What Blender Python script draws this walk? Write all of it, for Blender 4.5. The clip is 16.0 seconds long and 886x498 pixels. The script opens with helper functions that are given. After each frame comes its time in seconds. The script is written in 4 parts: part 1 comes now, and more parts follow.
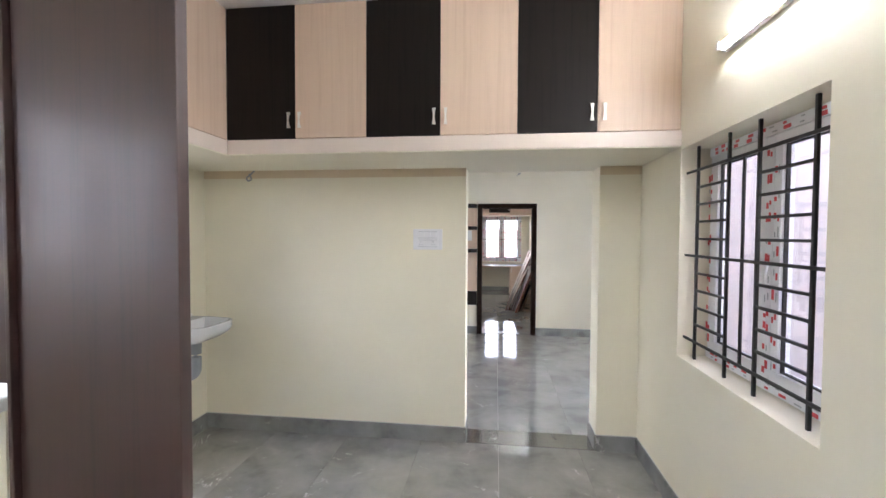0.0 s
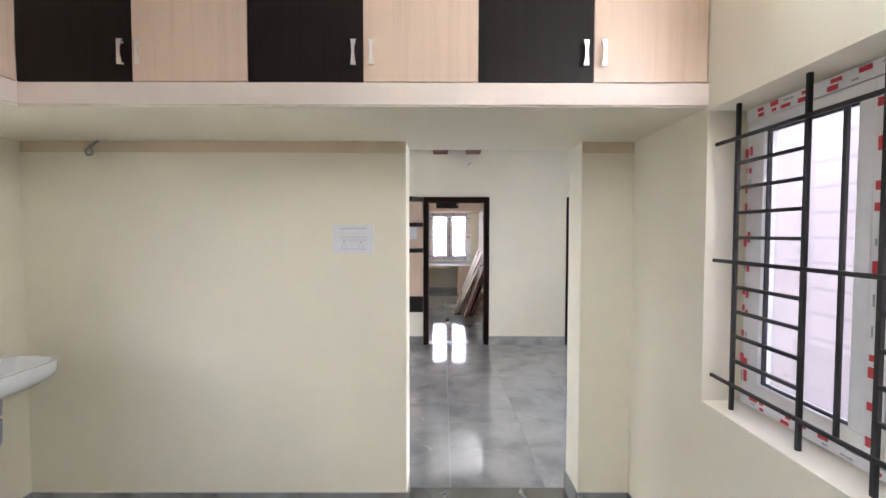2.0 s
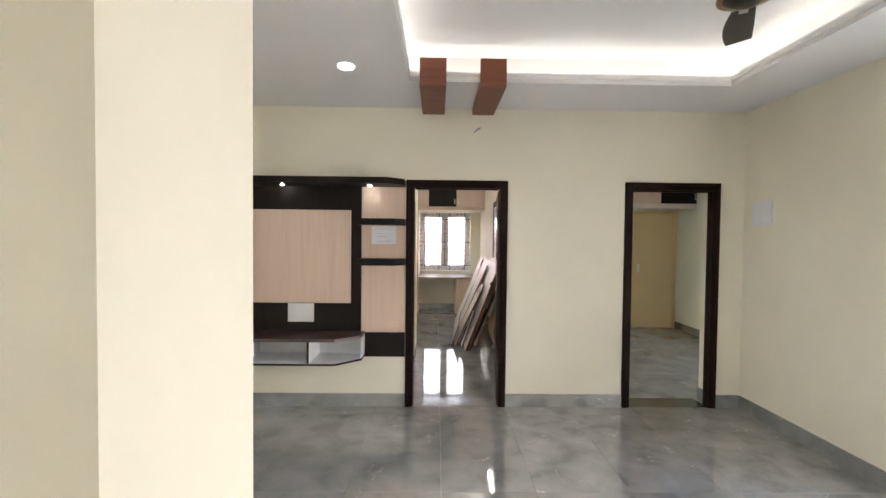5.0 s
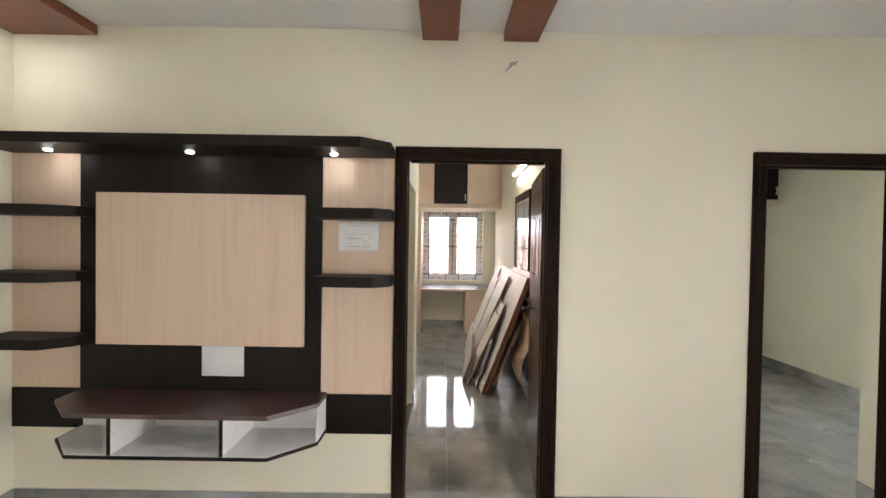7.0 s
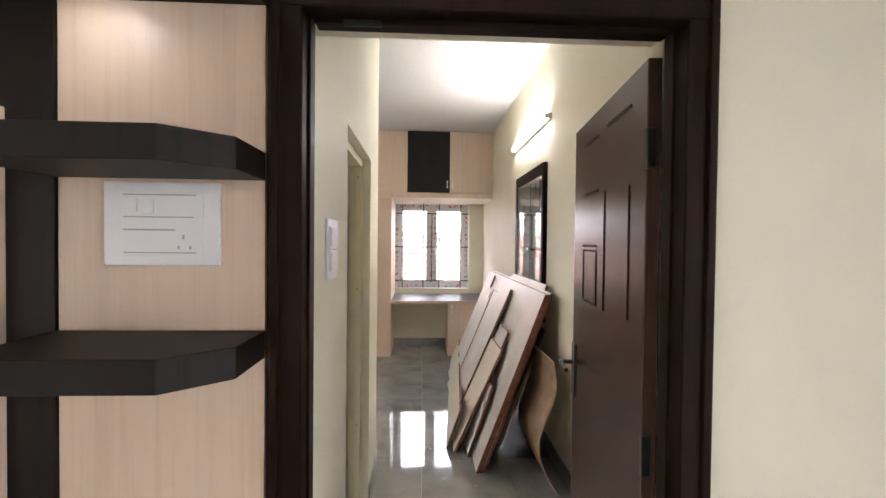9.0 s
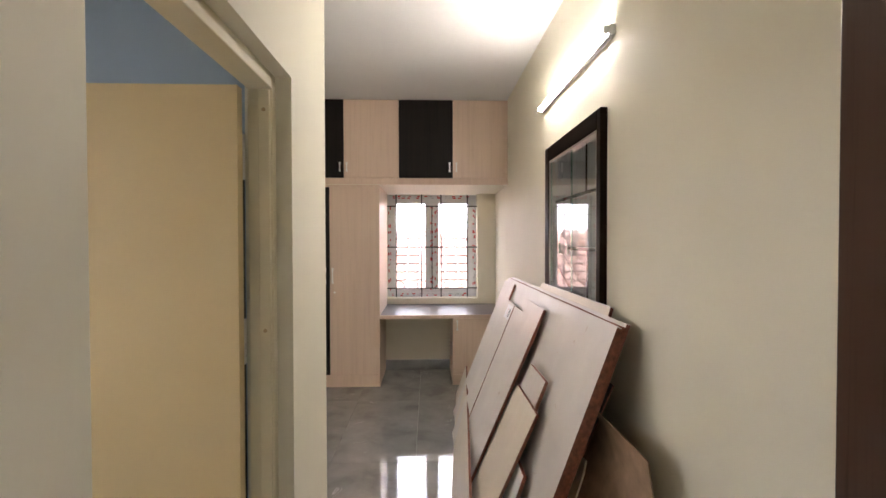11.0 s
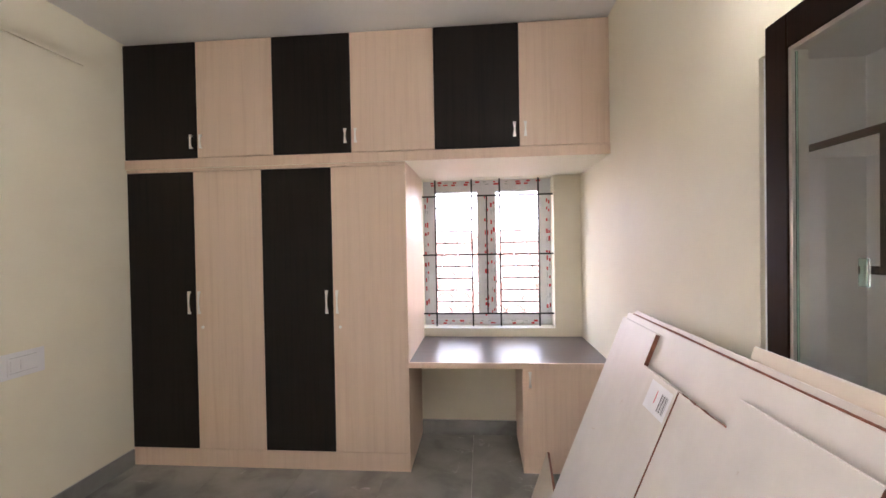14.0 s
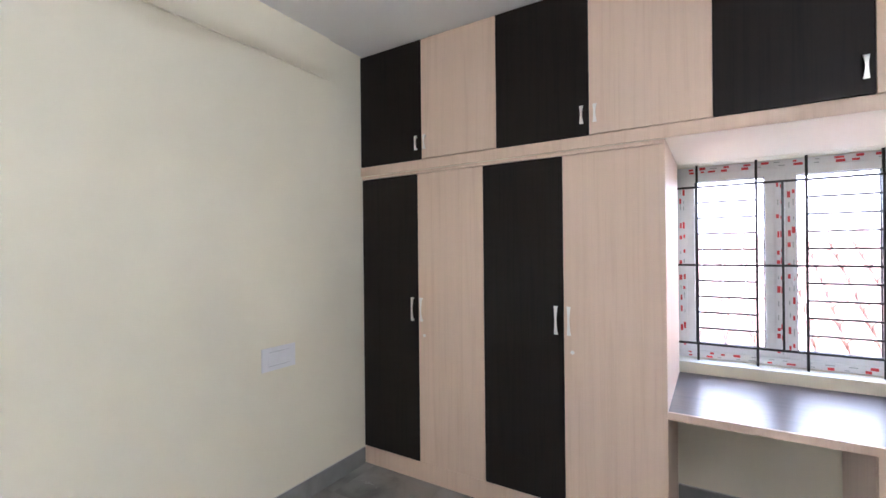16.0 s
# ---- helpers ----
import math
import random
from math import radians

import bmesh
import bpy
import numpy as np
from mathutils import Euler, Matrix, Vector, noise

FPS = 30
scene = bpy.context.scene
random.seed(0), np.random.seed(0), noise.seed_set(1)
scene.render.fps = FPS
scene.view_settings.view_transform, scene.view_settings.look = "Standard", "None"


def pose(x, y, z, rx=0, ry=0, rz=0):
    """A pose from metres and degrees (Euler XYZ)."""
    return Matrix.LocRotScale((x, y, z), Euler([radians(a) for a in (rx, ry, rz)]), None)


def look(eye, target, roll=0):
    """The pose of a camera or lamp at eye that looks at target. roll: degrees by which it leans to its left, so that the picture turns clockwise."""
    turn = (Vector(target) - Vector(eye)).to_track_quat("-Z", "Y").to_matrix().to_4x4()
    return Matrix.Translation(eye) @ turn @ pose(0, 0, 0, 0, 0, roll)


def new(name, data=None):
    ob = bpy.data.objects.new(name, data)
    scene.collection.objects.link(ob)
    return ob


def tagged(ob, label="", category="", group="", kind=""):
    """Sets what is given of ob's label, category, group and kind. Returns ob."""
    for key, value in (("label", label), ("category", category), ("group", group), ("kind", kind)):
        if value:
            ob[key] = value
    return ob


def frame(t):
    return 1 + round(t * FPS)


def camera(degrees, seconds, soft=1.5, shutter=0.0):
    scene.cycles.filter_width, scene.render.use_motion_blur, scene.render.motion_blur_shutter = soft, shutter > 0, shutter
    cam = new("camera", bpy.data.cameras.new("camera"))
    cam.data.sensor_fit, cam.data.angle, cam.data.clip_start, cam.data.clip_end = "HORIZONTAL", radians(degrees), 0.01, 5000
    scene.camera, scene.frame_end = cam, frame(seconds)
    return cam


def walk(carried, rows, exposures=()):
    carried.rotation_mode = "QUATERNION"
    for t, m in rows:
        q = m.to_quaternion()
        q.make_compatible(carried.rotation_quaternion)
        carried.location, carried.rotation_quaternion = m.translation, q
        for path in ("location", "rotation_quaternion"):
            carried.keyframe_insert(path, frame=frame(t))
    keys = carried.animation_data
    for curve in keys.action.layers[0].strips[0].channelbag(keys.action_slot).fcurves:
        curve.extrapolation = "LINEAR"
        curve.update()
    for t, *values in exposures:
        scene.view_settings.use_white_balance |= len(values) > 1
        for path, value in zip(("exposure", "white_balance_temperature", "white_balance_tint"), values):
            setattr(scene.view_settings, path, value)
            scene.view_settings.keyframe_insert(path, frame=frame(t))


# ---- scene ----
cam = camera(91.0, 16.0)
PATH = [
    (0, (0.121, -0.845, 1.617), (-0.119, 1.14, 1.553), 0.3),
    (0.5, (0.096, -0.754, 1.614), (-0.017, 1.241, 1.545), -0.1),
    (1, (0.121, -0.512, 1.617), (0.042, 1.485, 1.54), -0.2),
    (1.5, (0.118, -0.28, 1.606), (0.075, 1.718, 1.53), -0.1),
    (2, (0.098, 0.037, 1.62), (0.101, 2.035, 1.545), 0.1),
    (2.5, (0.116, 0.367, 1.607), (0.128, 2.366, 1.532), 0.2),
    (3, (0.134, 0.733, 1.599), (0.154, 2.732, 1.531), 0.6),
    (3.5, (0.112, 1.104, 1.613), (0.158, 3.102, 1.545), 0.7),
    (4, (0.206, 1.517, 1.615), (0.231, 3.516, 1.544), 0.5),
    (4.2, (0.162, 1.652, 1.608), (0.211, 3.65, 1.543), 0.5),
    (6.5, (0.095, 3.386, 1.588), (0.069, 5.385, 1.546), 0.8),
    (7, (0.103, 3.786, 1.59), (0.104, 5.786, 1.556), 0.9),
    (7.5, (0.084, 4.199, 1.595), (0.135, 6.198, 1.561), 0.7),
    (8, (0.114, 4.586, 1.581), (0.171, 6.585, 1.535), 0.9),
    (8.5, (0.137, 4.982, 1.571), (0.211, 6.98, 1.528), 1.0),
    (9, (0.142, 5.371, 1.583), (0.239, 7.369, 1.548), 0.6),
    (9.2, (0.162, 5.482, 1.578), (0.253, 7.48, 1.543), 0.5),
    (11.5, (0.25, 6.976, 1.56), (0.317, 8.975, 1.528), -0.1),
    (12, (0.233, 7.311, 1.558), (0.312, 9.309, 1.527), -0.2),
    (12.5, (0.276, 7.613, 1.58), (0.323, 9.612, 1.535), -0.1),
    (13, (0.275, 7.868, 1.59), (0.309, 9.868, 1.548), -0.3),
    (13.5, (0.241, 8.122, 1.592), (0.238, 10.122, 1.556), -0.6),
    (14, (0.238, 8.325, 1.598), (0.066, 10.317, 1.572), -1.0),
    (14.5, (0.233, 8.493, 1.611), (-0.19, 10.448, 1.601), -0.9),
    (15, (0.168, 8.6, 1.605), (-0.486, 10.49, 1.603), -0.9),
    (15.5, (0.054, 8.748, 1.611), (-0.821, 10.546, 1.615), -0.8),
    (16, (-0.063, 8.821, 1.616), (-1.122, 10.518, 1.618), -0.6),
]
walk(cam, [(t, look(eye, target, roll)) for t, eye, target, roll in PATH],
     [(0.0, 4.03, 6050, 13), (2.0, 4.07, 6050, 15), (3.5, 4.0, 6050, 17), (4.0, 4.0, 6250, 15), (6.5, 4.15, 6850, 10), (7.5, 4.15, 6750, 11), (9.0, 4.15, 6600, 13), (11.5, 3.97, 6950, 17), (12.5, 4.02, 6850, 19), (13.0, 4.2, 6800, 20), (14.0, 4.32, 6500, 18), (15.0, 4.36, 6050, 16), (16.0, 4.65, 5600, 15)])

# ---- world and sun ----
world = bpy.data.worlds.new("world")
world.use_nodes = True
scene.world = world
wn = world.node_tree
sky = wn.nodes.new("ShaderNodeTexSky")
sky.sky_type = "NISHITA"
sky.sun_disc = False
sky.sun_elevation, sky.sun_rotation = radians(72), radians(264)
wn.nodes["Background"].inputs["Strength"].default_value = 0.15
wn.links.new(sky.outputs["Color"], wn.nodes["Background"].inputs["Color"])
sun_data = bpy.data.lights.new("sun", "SUN")
sun_data.energy, sun_data.angle, sun_data.color = 0.6, radians(12), (1.0, 0.96, 0.90)
sun = new("sun", sun_data)
sun.matrix_world = look((0, 0, 30), (9.5, 1, 0))

# The last three are glow strengths of the added daylight backdrops.
TUBE_GLOW, COVE_GLOW, SPOT_GLOW, BACKDROP_GLOW, WEST_BACKDROP_GLOW, EAST_BACKDROP_GLOW = 8.0, 0.42, 6.0, 0.16, 0.8, 0.38


# ---- materials ----
def base_mat(name):
    m = bpy.data.materials.new(name)
    m.use_nodes = True
    t = m.node_tree
    return m, t, t.nodes["Principled BSDF"]


def node(t, kind, **values):
    n = t.nodes.new(kind)
    for k, v in values.items():
        n.inputs[k].default_value = v
    return n


def coords(t, scale=(1, 1, 1), random_shift=0.0):
    tc = t.nodes.new("ShaderNodeTexCoord")
    mp = node(t, "ShaderNodeMapping", Scale=scale)
    t.links.new(tc.outputs["Object"], mp.inputs["Vector"])
    if random_shift:
        info = t.nodes.new("ShaderNodeObjectInfo")
        mul = t.nodes.new("ShaderNodeMath")
        mul.operation = "MULTIPLY"
        mul.inputs[1].default_value = random_shift
        t.links.new(info.outputs["Random"], mul.inputs[0])
        t.links.new(mul.outputs[0], mp.inputs["Location"])
    return mp.outputs["Vector"]


def ramp(t, fac, stops):
    r = t.nodes.new("ShaderNodeValToRGB")
    while len(r.color_ramp.elements) < len(stops):
        r.color_ramp.elements.new(0.5)
    for e, (p, c) in zip(r.color_ramp.elements, stops):
        e.position, e.color = p, (*c, 1)
    t.links.new(fac, r.inputs["Fac"])
    return r.outputs["Color"]


def noise_of(t, vec, scale, detail=4.0, rough=0.55, distort=0.0):
    n = node(t, "ShaderNodeTexNoise", Scale=scale, Detail=detail, Roughness=rough, Distortion=distort)
    t.links.new(vec, n.inputs["Vector"])
    return n.outputs["Fac"]


def relief(t, bsdf, fac, strength, distance=0.002):
    b = node(t, "ShaderNodeBump", Strength=strength, Distance=distance)
    t.links.new(fac, b.inputs["Height"])
    t.links.new(b.outputs["Normal"], bsdf.inputs["Normal"])


def shade(c, k):
    return tuple(min(1.0, v * k) for v in c)


def paint(name, col, rough=0.55, var=0.05, scale=1.3, bump=0.12, grain=260.0):
    """Rolled wall paint: broad uneven patches, fine roller texture."""
    m, t, b = base_mat(name)
    v = coords(t)
    big = noise_of(t, v, scale, 5)
    col_out = ramp(t, big, [(0.3, shade(col, 1 - var)), (0.7, shade(col, 1 + var * 0.5))])
    t.links.new(col_out, b.inputs["Base Color"])
    rr = node(t, "ShaderNodeMapRange")
    rr.inputs["To Min"].default_value, rr.inputs["To Max"].default_value = rough - 0.07, rough + 0.07
    t.links.new(noise_of(t, v, scale * 4, 3), rr.inputs["Value"])
    t.links.new(rr.outputs["Result"], b.inputs["Roughness"])
    relief(t, b, noise_of(t, v, grain, 3), bump, 0.001)
    return m


def laminate(name, light, dark, rough=0.38, stretch=(42, 42, 1.1), bump=0.06, coat=0.0, spec=0.5):
    """Wood laminate with straight grain along z."""
    m, t, b = base_mat(name)
    v = coords(t, stretch, 3.0)
    a = noise_of(t, v, 1.0, 6, 0.62, 0.6)
    v2 = coords(t, (stretch[0] * 4, stretch[1] * 4, stretch[2] * 2.2), 5.0)
    fine = noise_of(t, v2, 1.0, 4, 0.7)
    mix = t.nodes.new("ShaderNodeMath")
    mix.operation = "MULTIPLY_ADD"
    mix.inputs[1].default_value = 0.35
    t.links.new(fine, mix.inputs[0])
    sc = t.nodes.new("ShaderNodeMath")
    sc.operation = "MULTIPLY"
    sc.inputs[1].default_value = 0.65
    t.links.new(a, sc.inputs[0])
    t.links.new(sc.outputs[0], mix.inputs[2])
    t.links.new(ramp(t, mix.outputs[0], [(0.32, dark), (0.5, shade(light, 0.96)), (0.68, light)]), b.inputs["Base Color"])
    b.inputs["Roughness"].default_value = rough
    b.inputs["Specular IOR Level"].default_value = spec
    b.inputs["Coat Weight"].default_value = coat
    b.inputs["Coat Roughness"].default_value = 0.15
    relief(t, b, mix.outputs[0], bump, 0.001)
    return m


def tile_stone(name, dark, mid, light, rough=0.045, shift=40.0):
    """Polished grey vitrified tile, cloudy with pale broken veins."""
    m, t, b = base_mat(name)
    v = coords(t, (1, 1, 1), shift)
    cloud = noise_of(t, v, 3.4, 6, 0.55, 0.3)
    c1 = ramp(t, cloud, [(0.34, dark), (0.47, mid), (0.68, light)])
    vein = noise_of(t, v, 2.2, 5, 0.6, 1.2)
    band = ramp(t, vein, [(0.489, (0, 0, 0)), (0.5, (1, 1, 1)), (0.511, (0, 0, 0))])
    patch = ramp(t, noise_of(t, v, 4.5, 3), [(0.56, (0, 0, 0)), (0.70, (0.8, 0.8, 0.8))])
    mul = t.nodes.new("ShaderNodeMix")
    mul.data_type, mul.blend_type = "RGBA", "MULTIPLY"
    mul.inputs["Factor"].default_value = 1.0
    t.links.new(band, mul.inputs["A"])
    t.links.new(patch, mul.inputs["B"])
    mx = t.nodes.new("ShaderNodeMix")
    mx.data_type = "RGBA"
    t.links.new(mul.outputs["Result"], mx.inputs["Factor"])
    t.links.new(c1, mx.inputs["A"])
    mx.inputs["B"].default_value = (0.70, 0.70, 0.68, 1)
    t.links.new(mx.outputs["Result"], b.inputs["Base Color"])
    rr = node(t, "ShaderNodeMapRange")
    rr.inputs["To Min"].default_value, rr.inputs["To Max"].default_value = rough * 0.6, rough * 1.8
    t.links.new(noise_of(t, v, 1.7, 4), rr.inputs["Value"])
    t.links.new(rr.outputs["Result"], b.inputs["Roughness"])
    b.inputs["IOR"].default_value = 2.0
    b.inputs["Specular IOR Level"].default_value = 0.95
    return m


def plain(name, col, rough=0.4, metal=0.0, var=0.06, scale=12.0, bump=0.0, coat=0.0):
    m, t, b = base_mat(name)
    v = coords(t)
    t.links.new(ramp(t, noise_of(t, v, scale, 4), [(0.3, shade(col, 1 - var)), (0.7, shade(col, 1 + var))]), b.inputs["Base Color"])
    b.inputs["Roughness"].default_value, b.inputs["Metallic"].default_value = rough, metal
    b.inputs["Coat Weight"].default_value = coat
    if bump:
        relief(t, b, noise_of(t, v, scale * 8, 3), bump, 0.001)
    return m


def glow(name, col, strength):
    m, t, b = base_mat(name)
    b.inputs["Base Color"].default_value = (*col, 1)
    b.inputs["Emission Color"].default_value = (*col, 1)
    b.inputs["Emission Strength"].default_value = strength
    return m


def glass(name, col, rough=0.0):
    m, t, b = base_mat(name)
    b.inputs["Base Color"].default_value = (*col, 1)
    b.inputs["Roughness"].default_value = rough
    b.inputs["Transmission Weight"].default_value = 1.0
    b.inputs["IOR"].default_value = 1.45
    return m


def thin_pane(name, col):
    """A thin sheet of glass: clear straight through, with a mirror gloss."""
    m, t, b = base_mat(name)
    out = t.nodes["Material Output"]
    t.nodes.remove(b)
    tr = node(t, "ShaderNodeBsdfTransparent", Color=(*col, 1))
    gl = node(t, "ShaderNodeBsdfGlossy", Color=(1, 1, 1, 1), Roughness=0.02)
    lw = t.nodes.new("ShaderNodeLayerWeight")
    pw = t.nodes.new("ShaderNodeMath")
    pw.operation = "POWER"
    pw.inputs[1].default_value = 4.0
    t.links.new(lw.outputs["Facing"], pw.inputs[0])
    fr = t.nodes.new("ShaderNodeMath")
    fr.operation = "MULTIPLY_ADD"
    fr.inputs[1].default_value, fr.inputs[2].default_value = 0.6, 0.045
    t.links.new(pw.outputs[0], fr.inputs[0])
    mx = t.nodes.new("ShaderNodeMixShader")
    t.links.new(fr.outputs[0], mx.inputs[0])
    t.links.new(tr.outputs[0], mx.inputs[1])
    t.links.new(gl.outputs[0], mx.inputs[2])
    t.links.new(mx.outputs[0], out.inputs["Surface"])
    return m


WALL = paint("cream_wall_paint", (0.84, 0.795, 0.65))
WALL_GREEN = paint("pale_green_wall_paint", (0.80, 0.79, 0.63))
CEIL = paint("white_ceiling_paint", (0.83, 0.82, 0.80), 0.7, 0.03)
BAND = paint("dark_peach_band", (0.72, 0.60, 0.42), 0.8, 0.08, 2.0, 0.2)
BLUE = paint("blue_bathroom_paint", (0.36, 0.47, 0.60), 0.5, 0.06)
SLAB_EDGE = paint("pale_fascia_paint", (0.78, 0.68, 0.61), 0.5, 0.05, 2.0)
OAK = laminate("pale_oak_laminate", (0.74, 0.565, 0.435), (0.64, 0.47, 0.35), 0.42, (30, 30, 0.9), 0.04)
WENGE = laminate("black_brown_laminate", (0.012, 0.008, 0.0065), (0.004, 0.003, 0.0025), 0.5, bump=0.12, spec=0.22)
MAHOG = laminate("dark_mahogany_laminate", (0.05, 0.019, 0.018), (0.026, 0.011, 0.011), 0.42, bump=0.1, spec=0.9, coat=0.25)
FRAME_WOOD = laminate("dark_door_frame_wood", (0.018, 0.008, 0.005), (0.004, 0.002, 0.0013), 0.46, bump=0.25, spec=0.1)
DOOR_WOOD = laminate("brown_door_wood", (0.085, 0.045, 0.032), (0.05, 0.026, 0.019), 0.26, bump=0.15, spec=0.4)
RED_BEAM = laminate("red_brown_beam_wood", (0.22, 0.072, 0.036), (0.13, 0.04, 0.02), 0.45, (1.2, 40, 40))
DESK_TOP = laminate("dark_desk_laminate", (0.10, 0.075, 0.07), (0.05, 0.038, 0.036), 0.32, (1.3, 36, 36), spec=0.7)
YELLOW_DOOR = paint("cream_yellow_door_paint", (0.74, 0.575, 0.32), 0.45, 0.05, 2.0, 0.08)
FRAME_CREAM = paint("pale_cream_frame_paint", (0.82, 0.74, 0.54), 0.4, 0.05, 2.0, 0.08)
TILE = tile_stone("grey_polished_tile", (0.185, 0.187, 0.178), (0.255, 0.255, 0.243), (0.32, 0.318, 0.303))
SKIRT = tile_stone("grey_skirting_tile", (0.15, 0.155, 0.155), (0.23, 0.235, 0.23), (0.30, 0.305, 0.30), 0.16)
GRANITE = tile_stone("dark_granite", (0.035, 0.037, 0.03), (0.065, 0.067, 0.055), (0.11, 0.11, 0.095), 0.1)
GROUT = plain("pale_grout", (0.5, 0.49, 0.46), 0.8)
WHITE_LAM = plain("white_laminate", (0.84, 0.84, 0.85), 0.35, var=0.03)
PLASTIC = plain("white_plastic", (0.80, 0.80, 0.82), 0.3, var=0.03)
PALE_GREY = plain("pale_grey_print", (0.42, 0.43, 0.45), 0.5)
UPVC = plain("white_upvc", (0.80, 0.80, 0.81), 0.32, var=0.04)
FILM_RED = plain("red_film_print", (0.62, 0.05, 0.06), 0.45, var=0.2, scale=60)
FILM_GREY = plain("grey_film_print", (0.40, 0.42, 0.42), 0.5, var=0.2, scale=60)
BLACK_STEEL = plain("black_painted_steel", (0.012, 0.012, 0.013), 0.35, 0.0, 0.25, 40)
CHROME = plain("satin_chrome", (0.86, 0.84, 0.81), 0.34, 1.0)
BRASS = plain("dull_brass", (0.55, 0.42, 0.26), 0.3, 1.0)
CERAMIC = plain("white_ceramic", (0.82, 0.83, 0.86), 0.08, var=0.02, coat=0.5)
GREY_PVC = plain("grey_pvc", (0.30, 0.32, 0.35), 0.4)
WHITE_PVC = plain("white_pvc_hose", (0.75, 0.74, 0.72), 0.4)
DARK_GREY = plain("flat_dark_grey", (0.03, 0.03, 0.032), 0.6)
def stained_board(name, col):
    m, t, b = base_mat(name)
    v = coords(t)
    base = ramp(t, noise_of(t, v, 4.0, 5), [(0.3, shade(col, 0.92)), (0.7, shade(col, 1.05))])
    spots = ramp(t, noise_of(t, v, 7.0, 6, 0.65, 0.8), [(0.66, (0, 0, 0)), (0.74, (0.75, 0.75, 0.75))])
    mx = t.nodes.new("ShaderNodeMix")
    mx.data_type = "RGBA"
    t.links.new(spots, mx.inputs["Factor"])
    t.links.new(base, mx.inputs["A"])
    mx.inputs["B"].default_value = (0.42, 0.27, 0.17, 1)
    t.links.new(mx.outputs["Result"], b.inputs["Base Color"])
    b.inputs["Roughness"].default_value = 0.33
    relief(t, b, noise_of(t, v, 30, 4), 0.08, 0.001)
    return m


BOARD_FACE = stained_board("worn_white_board", (0.69, 0.64, 0.59))
BOARD_FACE2 = stained_board("cream_board_face", (0.70, 0.61, 0.50))
BOARD_EDGE = plain("raw_red_brown_board_edge", (0.21, 0.075, 0.045), 0.75, var=0.4, scale=55, bump=0.5)
KRAFT = plain("brown_plywood_back", (0.36, 0.235, 0.15), 0.7, var=0.2, scale=14, bump=0.2)
FAN_DARK = plain("dark_brown_fan_metal", (0.03, 0.024, 0.02), 0.3, 0.3)
GLASS = thin_pane("clear_glass", (0.97, 0.98, 0.98))
GREEN_GLASS = glass("green_edge_glass", (0.60, 0.85, 0.77), 0.1)
CAB_GLASS = thin_pane("cabinet_glass", (0.97, 0.99, 0.982))
TUBE = glow("lit_tube", (1.0, 0.98, 0.95), TUBE_GLOW)
COVE = glow("cove_led_strip", (1.0, 0.97, 0.93), COVE_GLOW)
SPOT = glow("lit_spot_lens", (0.97, 0.98, 1.0), SPOT_GLOW)
GLOW_NORTH_SOUTH = glow("glowing_backdrop", (1.0, 0.97, 0.96), BACKDROP_GLOW)
GLOW_EAST = glow("glowing_east_backdrop", (1.0, 0.98, 0.94), EAST_BACKDROP_GLOW)
GLOW_WEST = glow("glowing_west_backdrop", (1.0, 0.98, 0.96), WEST_BACKDROP_GLOW)
PINK_WALL = paint("pink_outer_plaster", (0.52, 0.46, 0.45), 0.8, 0.12, 1.2, 0.4, 60)
CLAY = plain("clay_roof_tile", (0.42, 0.24, 0.18), 0.8, var=0.25, scale=8, bump=0.3)
GROUND = paint("dusty_ground", (0.34, 0.29, 0.23), 0.9, 0.2, 0.4, 0.4, 20)


# ---- mesh helpers ----
def box(bm, x0, x1, y0, y1, z0, z1, bevel=0.0):
    r = bmesh.ops.create_cube(bm, size=1.0, matrix=Matrix.Translation(((x0 + x1) / 2, (y0 + y1) / 2, (z0 + z1) / 2)) @ Matrix.Diagonal((abs(x1 - x0), abs(y1 - y0), abs(z1 - z0), 1)))
    if bevel:
        edges = {e for v in r["verts"] for e in v.link_edges}
        bmesh.ops.bevel(bm, geom=list(edges), offset=bevel, segments=2, affect="EDGES", profile=0.5)
    return bm


def boxes(*rows, bevel=0.0):
    bm = bmesh.new()
    for r in rows:
        box(bm, *r, bevel=bevel)
    return bm


def prism(points, z0, z1, bevel=0.0):
    """An upright prism over a plan outline."""
    bm = bmesh.new()
    low = [bm.verts.new((x, y, z0)) for x, y in points]
    high = [bm.verts.new((x, y, z1)) for x, y in points]
    bm.faces.new(low[::-1]), bm.faces.new(high)
    n = len(points)
    for i in range(n):
        bm.faces.new((low[i], low[(i + 1) % n], high[(i + 1) % n], high[i]))
    bmesh.ops.recalc_face_normals(bm, faces=bm.faces)
    if bevel:
        bmesh.ops.bevel(bm, geom=list(bm.edges), offset=bevel, segments=2, affect="EDGES", profile=0.5)
    return bm


def rod(bm, a, b, r0, r1=None, seg=16):
    a, b = Vector(a), Vector(b)
    m = Matrix.Translation((a + b) / 2) @ (b - a).to_track_quat("Z", "Y").to_matrix().to_4x4()
    bmesh.ops.create_cone(bm, cap_ends=True, segments=seg, radius1=r0, radius2=r0 if r1 is None else r1, depth=(b - a).length, matrix=m)
    return bm


